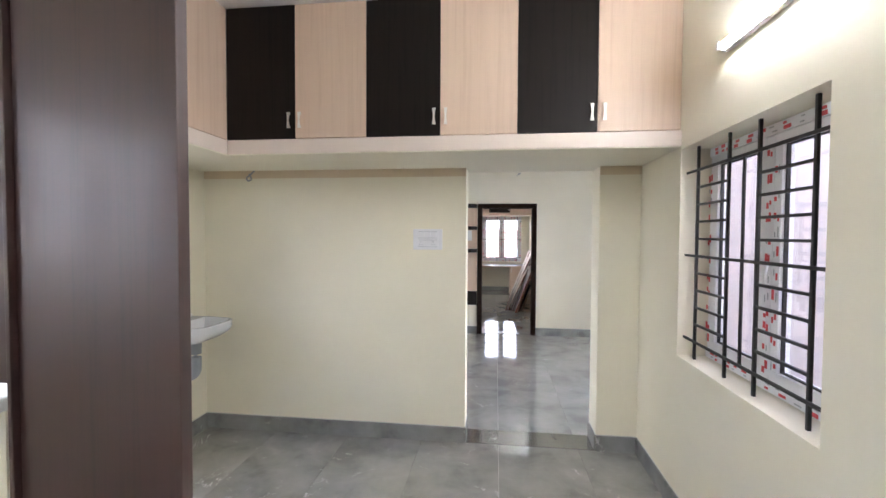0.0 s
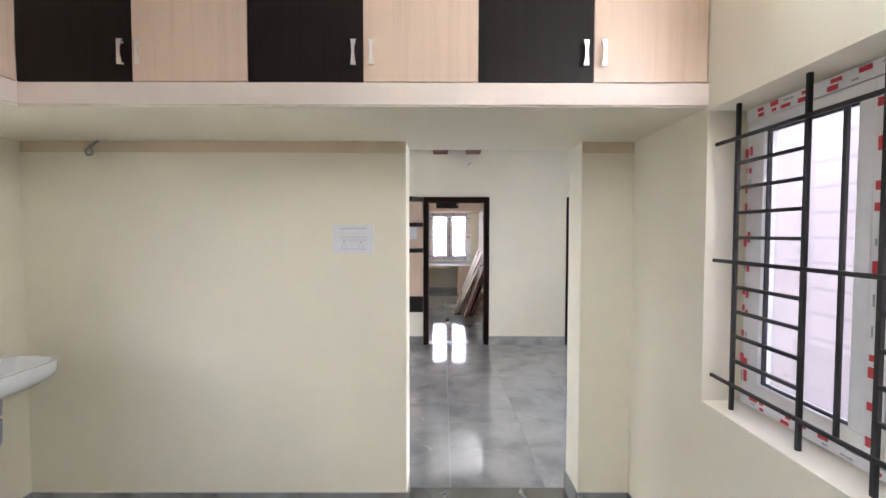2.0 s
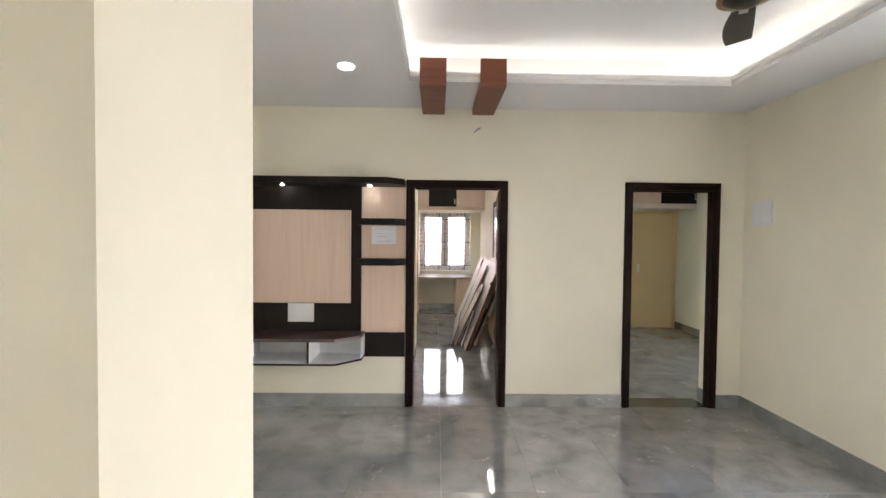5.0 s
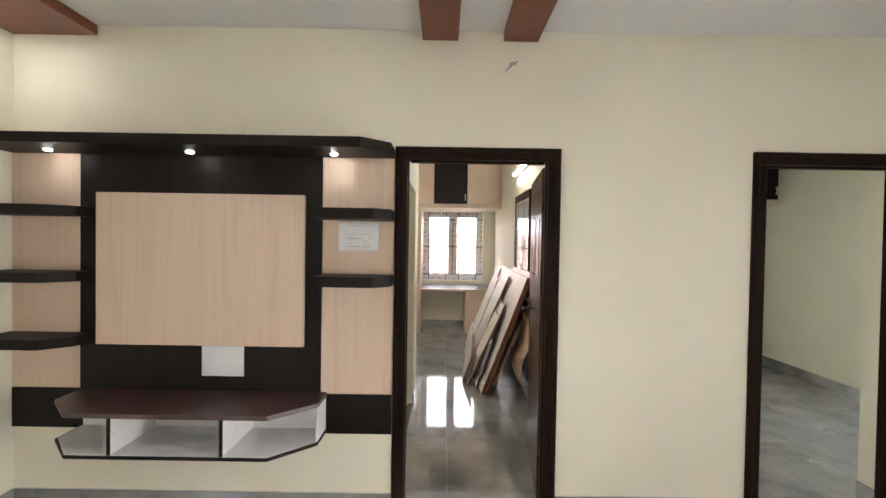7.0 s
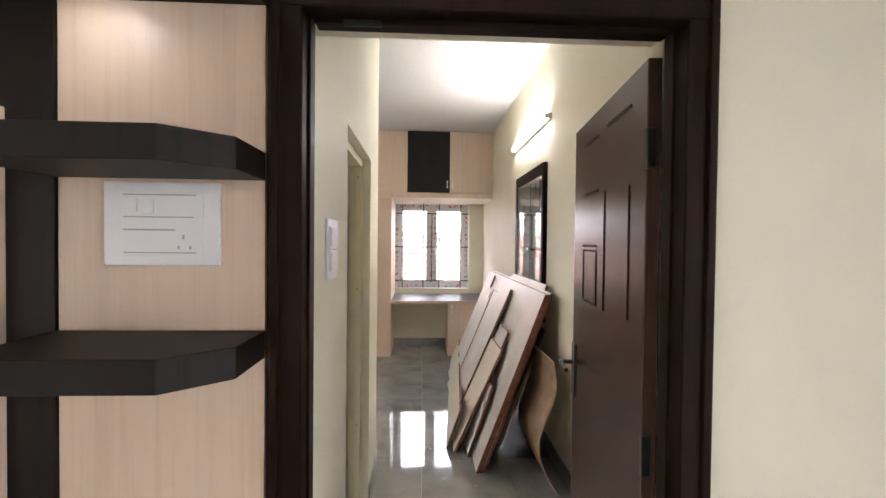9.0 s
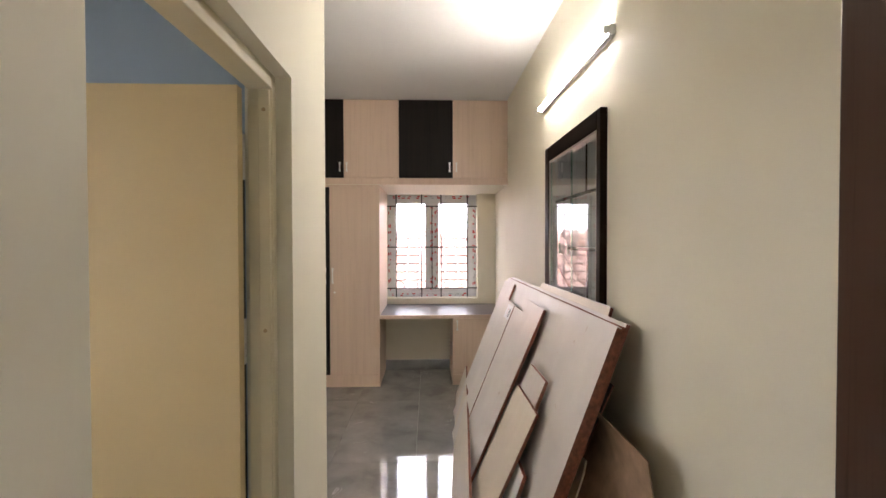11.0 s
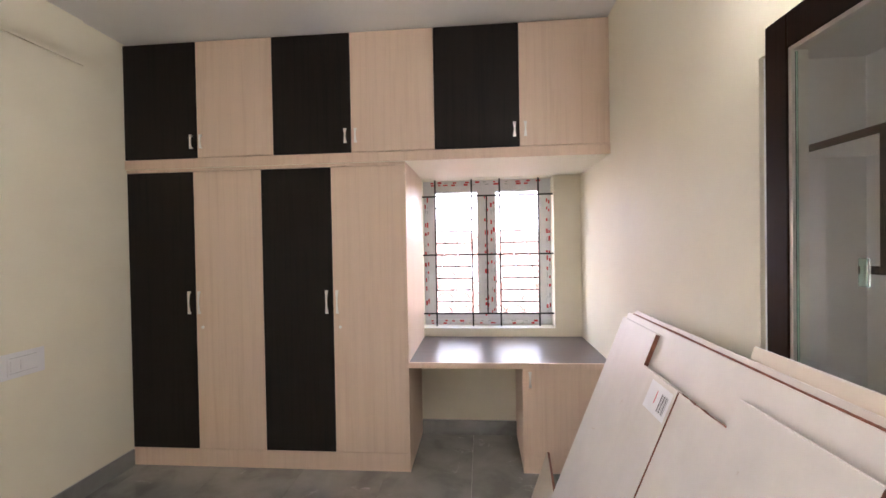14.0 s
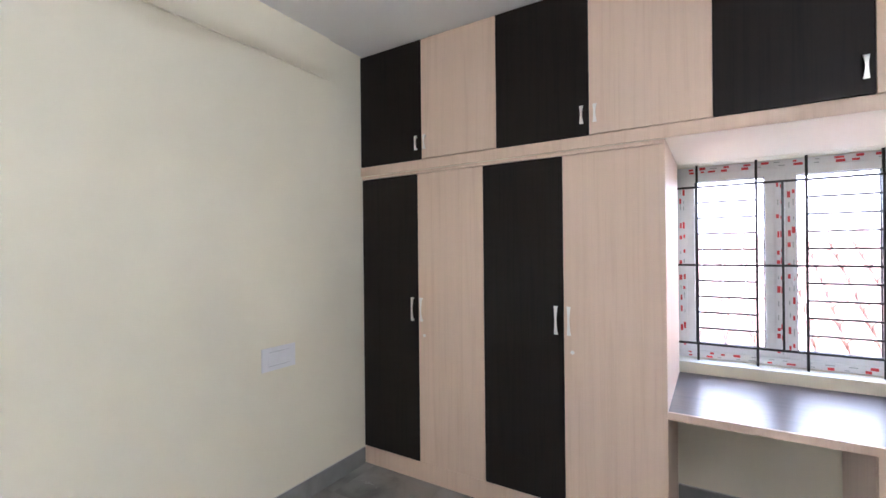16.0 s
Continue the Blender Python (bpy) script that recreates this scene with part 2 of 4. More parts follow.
def pipe(bm, pts, r, seg=10):
    """A round tube along a smooth line through the points."""
    pts = [Vector(p) for p in pts]
    line = []
    for i in range(len(pts) - 1):
        p0, p1, p2, p3 = pts[max(i - 1, 0)], pts[i], pts[i + 1], pts[min(i + 2, len(pts) - 1)]
        for k in range(6):
            u = k / 6
            line.append(0.5 * ((2 * p1) + (p2 - p0) * u + (2 * p0 - 5 * p1 + 4 * p2 - p3) * u * u + (3 * p1 - p0 - 3 * p2 + p3) * u ** 3))
    line.append(pts[-1])
    rings = []
    for i, p in enumerate(line):
        d = (line[min(i + 1, len(line) - 1)] - line[max(i - 1, 0)]).normalized()
        q = d.to_track_quat("Z", "Y")
        rings.append([bm.verts.new(p + q @ Vector((r * math.cos(2 * math.pi * k / seg), r * math.sin(2 * math.pi * k / seg), 0))) for k in range(seg)])
    for a, b in zip(rings, rings[1:]):
        for k in range(seg):
            bm.faces.new((a[k], a[(k + 1) % seg], b[(k + 1) % seg], b[k]))
    bm.faces.new(rings[0][::-1]), bm.faces.new(rings[-1])
    bmesh.ops.recalc_face_normals(bm, faces=bm.faces)
    return bm


def smooth(ob, angle=40):
    for p in ob.data.polygons:
        p.use_smooth = True
    ob.data.set_sharp_from_angle(angle=radians(angle))
    return ob


def mesh_of(name, bm, material):
    me = bpy.data.meshes.new(name)
    bm.to_mesh(me)
    bm.free()
    me.materials.append(material)
    return me


def part(name, bm, material, parent, label="", soft_edges=False):
    ob = new(name, mesh_of(name, bm, material))
    ob.parent = parent
    if parent.type == "EMPTY":
        ob.matrix_parent_inverse = Matrix.Translation(-parent.location)
    if label:
        tagged(ob, label)
    return smooth(ob) if soft_edges else ob


def thing(name, at, label, category, group="", kind=""):
    ob = new(name)
    ob.location = at
    ob.empty_display_size = 0.1
    return tagged(ob, label, category, group, kind)


def structure(name, bm, material, label="", category=""):
    return tagged(new(name, mesh_of(name, bm, material)), label, category or name.split("_")[0], "", "structure")


# ---- the plan, in metres ----
DL, DR, DY = -2.27, 1.175, 2.50          # dining: side walls, far wall
HL, HR, H0, TV = -2.37, 3.01, 2.74, 6.295  # hall: side walls, near face, television wall
BL, BR, B0, BB = -2.34, 1.105, 6.52, 12.18  # bedroom
CX, CY = -0.165, 8.40                    # bathroom block's corner
TOP = 3.09
PL, PR, SOFFIT = -0.107, 0.882, 2.13     # passage


def wall_x(name, x0, x1, y0, y1, holes, material, label, z1=3.3):
    """A wall that runs along y, between x0 and x1, with holes (y0, y1, z0, z1)."""
    bm, y = bmesh.new(), y0
    for a, b, c, d in sorted(holes):
        if a > y:
            box(bm, x0, x1, y, a, 0, z1)
        if c > 0:
            box(bm, x0, x1, a, b, 0, c)
        box(bm, x0, x1, a, b, d, z1)
        y = b
    box(bm, x0, x1, y, y1, 0, z1)
    return structure(name, bm, material, label, "wall")


def wall_y(name, y0, y1, x0, x1, holes, material, label, z1=3.3):
    bm, x = bmesh.new(), x0
    for a, b, c, d in sorted(holes):
        if a > x:
            box(bm, x, a, y0, y1, 0, z1)
        if c > 0:
            box(bm, a, b, y0, y1, 0, c)
        box(bm, a, b, y0, y1, d, z1)
        x = b
    box(bm, x, x1, y0, y1, 0, z1)
    return structure(name, bm, material, label, "wall")


W1 = (0.69, 1.82, 0.925, 2.117)     # dining window in the wall along y
W0 = (0.85, 1.765, 0.79, 2.05)    # opposite dining window
W2 = (-0.284, 0.876, 0.843, 2.17)  # bedroom window
W4 = (-2.35, -1.25, 1.15, 2.42)      # kitchen window, unseen, added for light
W5 = (1.55, 3.05, 0.30, 2.10)     # second room's far window, unseen, added for light
W8 = (6.60, 7.62, 0.20, 2.75)     # second room's side window, unseen, added for light
W7 = (6.70, 7.68, 1.05, 2.42)     # bathroom window, unseen, added for light
W9 = (2.95, 4.20, 0.85, 2.20)     # hall side window, unseen, added for light
W6 = (8.45, 9.28, 0.75, 2.15)     # bedroom side window, unseen, added for light
NI = (8.74, 9.76, 1.02, 2.15)     # showcase niche
BATH = (7.175, 7.973, 0.0, 2.06)
D1 = (-0.175, 0.772, 2.13)
D2 = (1.877, 2.775, 2.13)

wall_x("wall_dining_window", DR, DR + 0.23, -3.2, DY, [W1], WALL, "cream painted wall with a deep window opening")
wall_x("wall_dining_basin", DL - 0.23, DL, -3.2, DY, [W0, W4], WALL, "cream painted wall behind the wash basin")
wall_y("wall_kitchen_back", -3.43, -3.2, DL - 0.23, DR + 0.23, [], WALL, "plain cream painted kitchen end wall")
wall_y("wall_dining_hall", DY, H0, HL - 0.2, HR + 0.2, [(PL, PR, 0.0, SOFFIT)], WALL, "cream painted wall with an open passage to the hall")
wall_x("wall_hall_west", HL - 0.2, HL, H0, TV, [W9], WALL, "cream painted hall side wall with an added unseen window")
# The east opening is never in view; it is added to let daylight in.
wall_x("wall_hall_east", HR, HR + 0.2, H0, TV, [(3.0, 4.7, 0.0, 2.25)], WALL, "cream painted hall side wall with an added unseen opening")
wall_y("wall_television", TV, B0, BL - 0.2, 4.65, [(D1[0] + 0.02, D1[1] - 0.02, 0.0, D1[2] - 0.02), (D2[0] + 0.02, D2[1] - 0.02, 0.0, D2[2] - 0.02)], WALL, "cream painted hall wall with two framed doorways")
wall_x("wall_bedroom_east", BR, BR + 0.34, B0, BB, [NI], WALL, "cream painted bedroom wall with a recessed showcase")
wall_x("wall_bedroom_west", BL - 0.2, BL, B0, BB, [W6, W7], WALL, "cream painted bedroom side wall with added unseen windows")
wall_y("wall_bedroom_window", BB, BB + 0.23, BL - 0.2, 4.65, [W2], WALL, "cream painted wall with the bedroom window")
wall_x("wall_bathroom", CX - 0.14, CX, B0, CY, [BATH], WALL, "cream painted corridor wall with the bathroom doorway")
wall_y("wall_bathroom_back", CY - 0.14, CY, BL, CX - 0.14, [], WALL, "plain cream painted bathroom block wall")
structure("wall_beam", boxes((BL, BL + 0.016, CY, 10.98, 2.80, TOP)), WALL, "shallow cream painted beam along the wall", "wall")
# second room behind the other doorway
wall_x("wall_second_room_east", 4.45, 4.65, B0, 10.05, [W8], WALL_GREEN, "plain pale room wall")
wall_y("wall_second_room_far", 10.05, 10.25, BR + 0.34, 4.65, [W5], WALL_GREEN, "plain pale room wall with a yellow door")

structure("wall_outer_plaster", boxes((DR + 0.232, 2.42, DY - 0.02, DY - 0.002, -3.4, 3.3)), PINK_WALL, "pink plastered outer face of the hall wall", "wall")

# ceilings
structure("ceiling_dining", boxes((DL - 0.2, DR + 0.2, -3.2, DY, 3.075, 3.3)), CEIL, "white painted ceiling", "ceiling")
structure("ceiling_bedroom", boxes((BL, BR + 0.34, B0, BB, TOP, 3.3)), CEIL, "white painted ceiling", "ceiling")
structure("ceiling_second_room", boxes((BR + 0.34, 4.65, B0, 10.05, TOP, 3.3)), CEIL, "white painted ceiling", "ceiling")
T0, T1, U0, U1, FZ = -0.115, 2.39, 3.35, 5.60, 2.795   # tray opening and false ceiling height
structure("ceiling_hall", boxes((HL, T0, H0, TV, FZ, FZ + 0.03), (T1, HR, H0, TV, FZ, FZ + 0.03), (T0, T1, H0, U0, FZ, FZ + 0.03), (T0, T1, U1, TV, FZ, FZ + 0.03),
                                (T0, T1, U0, U0 + 0.012, FZ + 0.03, FZ + 0.07), (T0, T1, U1 - 0.012, U1, FZ + 0.03, FZ + 0.07), (T0, T0 + 0.012, U0 + 0.012, U1 - 0.012, FZ + 0.03, FZ + 0.07), (T1 - 0.012, T1, U0 + 0.012, U1 - 0.012, FZ + 0.03, FZ + 0.07),
                                (T0 - 0.2, T1 + 0.2, U0 - 0.2, U1 + 0.2, 3.05, 3.2),
                                (T0 - 0.2, T0 - 0.18, U0 - 0.18, U1 + 0.18, FZ + 0.03, 3.05), (T1 + 0.18, T1 + 0.2, U0 - 0.18, U1 + 0.18, FZ + 0.03, 3.05),
                                (T0 - 0.2, T1 + 0.2, U0 - 0.2, U0 - 0.18, FZ + 0.03, 3.05), (T0 - 0.2, T1 + 0.2, U1 + 0.18, U1 + 0.2, FZ + 0.03, 3.05)), CEIL, "white false ceiling with a lit tray recess", "ceiling")

# floor base and thresholds
floor = structure("floor", boxes((-2.7, 4.7, -3.5, 12.45, -0.25, -0.012)), GROUT, "grey polished marbled tile floor", "floor")
structure("threshold_passage", boxes((PL, PR, DY, H0, 0.0, 0.004)), GRANITE, "dark polished granite threshold", "threshold")
structure("threshold_bedroom", boxes((D1[0] + 0.07, D1[1] - 0.07, TV, B0, 0.0, 0.004)), SKIRT, "grey tile threshold under the door frame", "threshold")
structure("threshold_second_room", boxes((D2[0] + 0.07, D2[1] - 0.07, TV, B0, 0.0, 0.004)), GRANITE, "dark granite threshold under the door frame", "threshold")
structure("threshold_bathroom", boxes((CX - 0.14, CX, BATH[0], BATH[1], 0.0, 0.02)), GRANITE, "dark granite bathroom sill", "threshold")


# skirtings: a tile strip with a pale joint above
def skirting(x0, x1, y0, y1, side):
    """side: the way the strip stands out from its wall."""
    t = 0.012
    if side in ("+x", "-x"):
        a, b = (x0, x0 + t) if side == "+x" else (x0 - t, x0)
        rows = (a, b, y0, y1)
    else:
        a, b = (y0, y0 + t) if side == "+y" else (y0 - t, y0)
        rows = (x0, x1, a, b)
    ob = structure("baseboard", boxes((*rows, 0.0, 0.118), bevel=0.001), SKIRT, "grey polished tile skirting", "baseboard")
    j = list(rows)
    k = 0.004
    if side == "+x": j[1] = j[0] + k
    if side == "-x": j[0] = j[1] - k
    if side == "+y": j[3] = j[2] + k
    if side == "-y": j[2] = j[3] - k
    part("joint", boxes((*j, 0.118, 0.123)), GROUT, ob)
    return ob


skirting(DL + 0.012, PL, DY, DY, "-y")
skirting(PR, DR - 0.012, DY, DY, "-y")
skirting(DL, DL, -3.2, DY, "+x")
skirting(DR, DR, -3.2, DY, "-x")
skirting(PL, PL, DY, H0, "+x")
skirting(PR, PR, DY, H0, "-x")
skirting(HL, HL, H0, TV, "+x")
skirting(HR, HR, H0, TV, "-x")
skirting(HL + 0.012, D1[0], TV, TV, "-y")
skirting(D1[1], D2[0], TV, TV, "-y")
skirting(D2[1], HR - 0.012, TV, TV, "-y")
skirting(HL, PL, H0, H0, "+y")
skirting(PR, HR, H0, H0, "+y")
skirting(D2[1] - 0.02, 0, TV + 0.064, B0, "-x")
skirting(BR, BR, B0, BB, "-x")
skirting(BL, BL, CY, 11.31, "+x")
structure("wall_knee_space", boxes((-0.272, 0.51, 11.945, BB, 0.0, 0.73)), WALL, "cream painted wall closing the knee space under the desk", "wall")
skirting(-0.27, 0.51, 11.945, 11.945, "-y")
skirting(CX, CX, B0, BATH[0], "+x")
skirting(CX, CX, BATH[1], CY, "+x")
skirting(BL, CX, CY, CY, "+y")
skirting(4.45, 4.45, B0, 10.05, "-x")
skirting(BR + 0.34, 3.6, 10.05, 10.05, "-y")

# ---- repeated kinds of things ----
def bow_handle(parent, x, y, z, way, size=0.10, along="y"):
    """Small waisted chrome pull, upright. way: -1 or +1 out of the door along y or x."""
    bm = bmesh.new()
    rows = 9
    rings = []
    for i in range(rows):
        u = i / (rows - 1)
        w = 0.0055 + 0.006 * abs(2 * u - 1) ** 1.6
        d = 0.016 + 0.008 * (1 - (2 * u - 1) ** 2)
        zz = z - size / 2 + size * u
        ring = []
        for s, o in ((-w, d), (w, d), (w, d + 0.005), (-w, d + 0.005)):
            ring.append(bm.verts.new((x + s, y + way * o, zz) if along == "y" else (x + way * o, y + s, zz)))
        rings.append(ring)
    for a, b in zip(rings, rings[1:]):
        for k in range(4):
            bm.faces.new((a[k], a[(k + 1) % 4], b[(k + 1) % 4], b[k]))
    bm.faces.new(rings[0]), bm.faces.new(rings[-1])
    for zz in (z - size / 2 + 0.008, z + size / 2 - 0.008):
        if along == "y":
            rod(bm, (x, y, zz), (x, y + way * 0.02, zz), 0.005, seg=8)
        else:
            rod(bm, (x, y, zz), (x + way * 0.02, y, zz), 0.005, seg=8)
    bmesh.ops.recalc_face_normals(bm, faces=bm.faces)
    return part("handle", bm, CHROME, parent, "waisted chrome pull handle", True)


def switch_plate(at, wide, high, axis, way, rows, label, group="wall switch plates"):
    """A white modular plate on a wall. axis: the wall's normal; rows: list of (u0, u1, v0, v1, kind) in the plate's own 0..1 measure."""
    x, y, z = at
    th = thing("switch_plate", at, label, "switch", group)

    def slab(u0, u1, v0, v1, d0, d1, bev=0.0):
        a, b = -wide / 2 + wide * u0, -wide / 2 + wide * u1
        c, d = z - high / 2 + high * v0, z - high / 2 + high * v1
        if axis == "y":
            return boxes((x + a, x + b, *sorted((y + way * d0, y + way * d1)), c, d), bevel=bev)
        return boxes((*sorted((x + way * d0, x + way * d1)), y + a, y + b, c, d), bevel=bev)

    part("plate", slab(0, 1, 0, 1, 0, 0.009, 0.002), PLASTIC, th)
    part("module_frame", slab(0.14, 0.86, 0.12, 0.88, 0.009, 0.012, 0.001), PLASTIC, th)
    for u0, u1, v0, v1, kind in rows:
        if kind == "line":
            part("seam", slab(u0, u1, v0, v1, 0.012, 0.0128), PALE_GREY, th)
        elif kind == "dot":
            part("socket_hole", slab(u0, u1, v0, v1, 0.012, 0.0126), PALE_GREY, th)
        else:
            part("rocker", slab(u0, u1, v0, v1, 0.012, 0.016, 0.001), PLASTIC, th)
    return th


def grille_window(name, label, centre, wide, z0, z1, turn, taped=False):
    """A two-sash window with its steel grille, built facing +y of its own plane, then turned. The wall face is at local y = 0."""
    th = thing(name, (0, 0, 0), label, "window", "", "structure")
    high = z1 - z0
    h = wide / 2
    fy0, fy1 = 0.165, 0.222
    fw = 0.055
    part("window_frame", boxes((-h, h, fy0, fy1, z0, z0 + fw), (-h, h, fy0, fy1, z1 - fw, z1), (-h, -h + fw, fy0, fy1, z0 + fw, z1 - fw), (h - fw, h, fy0, fy1, z0 + fw, z1 - fw), (-0.035, 0.035, fy0, fy1, z0 + fw, z1 - fw), bevel=0.003), UPVC, th, "white window frame under taped film")
    sw = 0.05
    for a, b in ((-h + fw, -0.03), (0.03, h - fw)):
        sash = part("sash", boxes((a, b, fy0 - 0.012, fy1 - 0.015, z0 + fw, z0 + fw + sw), (a, b, fy0 - 0.012, fy1 - 0.015, z1 - fw - sw, z1 - fw), (a, a + sw, fy0 - 0.012, fy1 - 0.015, z0 + fw + sw, z1 - fw - sw), (b - sw, b, fy0 - 0.012, fy1 - 0.015, z0 + fw + sw, z1 - fw - sw), bevel=0.003), UPVC, th)
        pane = part("pane", boxes((a + sw, b - sw, fy0 + 0.02, fy0 + 0.025, z0 + fw + sw, z1 - fw - sw)), GLASS, sash)
        pane.visible_shadow = False
        g = 0.006
        part("gasket", boxes((a + sw, b - sw, fy0 + 0.002, fy0 + 0.018, z0 + fw + sw, z0 + fw + sw + g), (a + sw, b - sw, fy0 + 0.002, fy0 + 0.018, z1 - fw - sw - g, z1 - fw - sw), (a + sw, a + sw + g, fy0 + 0.002, fy0 + 0.018, z0 + fw + sw + g, z1 - fw - sw - g), (b - sw - g, b - sw, fy0 + 0.002, fy0 + 0.018, z0 + fw + sw + g, z1 - fw - sw - g)), DARK_GREY, sash)
    bm = bmesh.new()
    pipe(bm, [(0.055, fy0 - 0.012, z0 + high * 0.40), (0.055, fy0 - 0.05, z0 + high * 0.40), (0.055, fy0 - 0.055, z0 + high * 0.44), (0.055, fy0 - 0.045, z0 + high * 0.49)], 0.008)
    part("sash_handle", bm, UPVC, th, "", True)
    # printed marks on the protective film
    rng = random.Random(7)

    def marks(a, b, fixed, upright):
        p = a
        while p < b - 0.05:
            for k in range(2):
                n = rng.uniform(0.018, 0.046)
                o = fixed + (k - 0.5) * 0.021 + rng.uniform(-0.002, 0.002)
                q = p + rng.uniform(-0.014, 0.014)
                m = FILM_RED if rng.random() < 0.62 else FILM_GREY
                w = rng.uniform(0.005, 0.009) if m is FILM_RED else 0.0025
                if upright:
                    part("film_mark", boxes((o - w, o + w, fy0 - 0.0145, fy0 - 0.0122, q, q + n)), m, th)
                else:
                    part("film_mark", boxes((q, q + n, fy0 - 0.0145, fy0 - 0.0122, o - w, o + w)), m, th)
            p += rng.uniform(0.06, 0.11)

    for a, b, c, d in ((-h + 0.01, h - 0.01, z1 - 0.052, z1 - 0.004), (-h + 0.01, h - 0.01, z0 + 0.004, z0 + 0.052)):
        part("film", boxes((a, b, fy0 - 0.0125, fy0 - 0.001, c, d)), UPVC, th)
    part("film", boxes((-0.028, 0.028, fy0 - 0.0125, fy0 - 0.001, z0 + 0.06, z1 - 0.06)), UPVC, th)
    part("film", boxes((h - 0.052, h - 0.004, fy0 - 0.0125, fy0 - 0.001, z0 + 0.06, z1 - 0.06)), UPVC, th)
    if taped:
        marks(-h + 0.07, h - 0.06, z1 - 0.028, False)
        marks(-h + 0.07, h - 0.06, z0 + 0.028, False)
        marks(z0 + 0.09, z1 - 0.08, -0.003, True)
        marks(z0 + 0.12, z1 - 0.12, 0.054, True)
        marks(z0 + 0.09, z1 - 0.08, h - 0.028, True)
        marks(z0 + 0.09, z1 - 0.08, -h + 0.028, True)
    # grille
    gy = 0.045
    grille = part("grille", boxes((-h, -h + 0.002, gy, gy + 0.002, z0 + 0.2, z0 + 0.202)), BLACK_STEEL, th, "black painted steel window grille")
    xs = [-h + wide * f for f in (0.105, 0.386, 0.60, 0.892)]
    zs = [z0 + high * f for f in (0.093, 0.49, 0.884)]
    for x in xs:
        part("upright_bar", boxes((x - 0.007, x + 0.007, gy - 0.007, gy + 0.007, z0 + 0.01, z1 - 0.006), bevel=0.0015), BLACK_STEEL, grille)
    part("upright_bar", boxes((-0.006, 0.006, gy - 0.006, gy + 0.006, zs[0], zs[2]), bevel=0.0015), BLACK_STEEL, grille)
    for z in zs:
        part("cross_bar", boxes((-h + 0.001, h - 0.001, gy - 0.014, gy - 0.004, z - 0.007, z + 0.007), bevel=0.0015), BLACK_STEEL, grille)
    for z in [zs[0] + (zs[1] - zs[0]) * k / 5 for k in range(1, 5)] + [zs[1] + (zs[2] - zs[1]) * k / 5 for k in range(1, 5)]:
        for a, b in ((xs[0], xs[1]), (xs[2], xs[3])):
            part("rung", boxes((a, b, gy - 0.006, gy + 0.006, z - 0.006, z + 0.006)), BLACK_STEEL, grille)
    th.matrix_world = Matrix.Translation(centre) @ pose(0, 0, 0, 0, 0, turn)
    for o in th.children:
        o.matrix_parent_inverse = Matrix.Identity(4)
    return th


grille_window("window_1", "white two-sash window with film marks behind a black grille", (DR, (W1[0] + W1[1]) / 2, 0), W1[1] - W1[0], W1[2], W1[3], -90, True)
grille_window("window_2", "white two-sash bedroom window with red film marks and grille", ((W2[0] + W2[1]) / 2, BB, 0), W2[1] - W2[0], W2[2], W2[3], 0, True)
grille_window("window_3", "white dining window behind a black steel grille", (DL, (W0[0] + W0[1]) / 2, 0), W0[1] - W0[0], W0[2], W0[3], 90)


# Added kitchen window, never in view; it lights the partition and dining room.
grille_window("window_4", "unseen kitchen window added to light the partition, with a black grille", (DL, (W4[0] + W4[1]) / 2, 0), W4[1] - W4[0], W4[2], W4[3], 90)
# This far-wall window stays out of view and is added to brighten the second room.
grille_window("window_5", "unseen second-room window added for light, with a black grille", ((W5[0] + W5[1]) / 2, 10.05, 0), W5[1] - W5[0], W5[2], W5[3], 0)


# Out of view: this window is added to bring daylight into the hall.
grille_window("window_9", "unseen hall side window added for light, with a black grille", (HL, (W9[0] + W9[1]) / 2, 0), W9[1] - W9[0], W9[2], W9[3], 90)
# Added in the unseen stretch of wall to light the boards and showcase.
grille_window("window_6", "unseen bedroom side window added for light, with a black grille", (BL, (W6[0] + W6[1]) / 2, 0), W6[1] - W6[0], W6[2], W6[3], 90)


# Side window added where the doorway hides it, for more light on the yellow door.
grille_window("window_8", "unseen second-room side window added for light, with a steel grille", (4.45, (W8[0] + W8[1]) / 2, 0), W8[1] - W8[0], W8[2], W8[3], -90)


# Unseen bathroom window, added to light the open leaf and the corridor.
grille_window("window_7", "unseen bathroom window added for light, with a black grille", (BL, (W7[0] + W7[1]) / 2, 0), W7[1] - W7[0], W7[2], W7[3], 90)


def tube_light(x, y0, y1, z, way):
    """A lit batten on a wall that runs along y. way: out of the wall."""
    th = thing("tube_light", (x, (y0 + y1) / 2, z), "lit white tube light batten fixed high on the wall", "lamp", "tube lights")
    part("batten", boxes((*sorted((x, x + way * 0.028)), y0, y1, z - 0.024, z + 0.024), bevel=0.002), WHITE_LAM, th)
    bm = bmesh.new()
    rod(bm, (x + way * 0.030, y0 + 0.02, z), (x + way * 0.030, y1 - 0.02, z), 0.018, seg=20)
    part("tube", bm, TUBE, th, "", True)
    for a, b in ((y0, y0 + 0.022), (y1 - 0.022, y1)):
        part("end_cap", boxes((*sorted((x + way * 0.0282, x + way * 0.056)), a, b, z - 0.016, z + 0.016), bevel=0.003), WHITE_LAM, th)
    part("bracket", boxes((*sorted((x, x + way * 0.012)), y1 - 0.40, y1 - 0.36, z + 0.0242, z + 0.08), bevel=0.003), PLASTIC, th)
    return th


tube_light(DR, 0.10, 1.325, 2.488, -1)
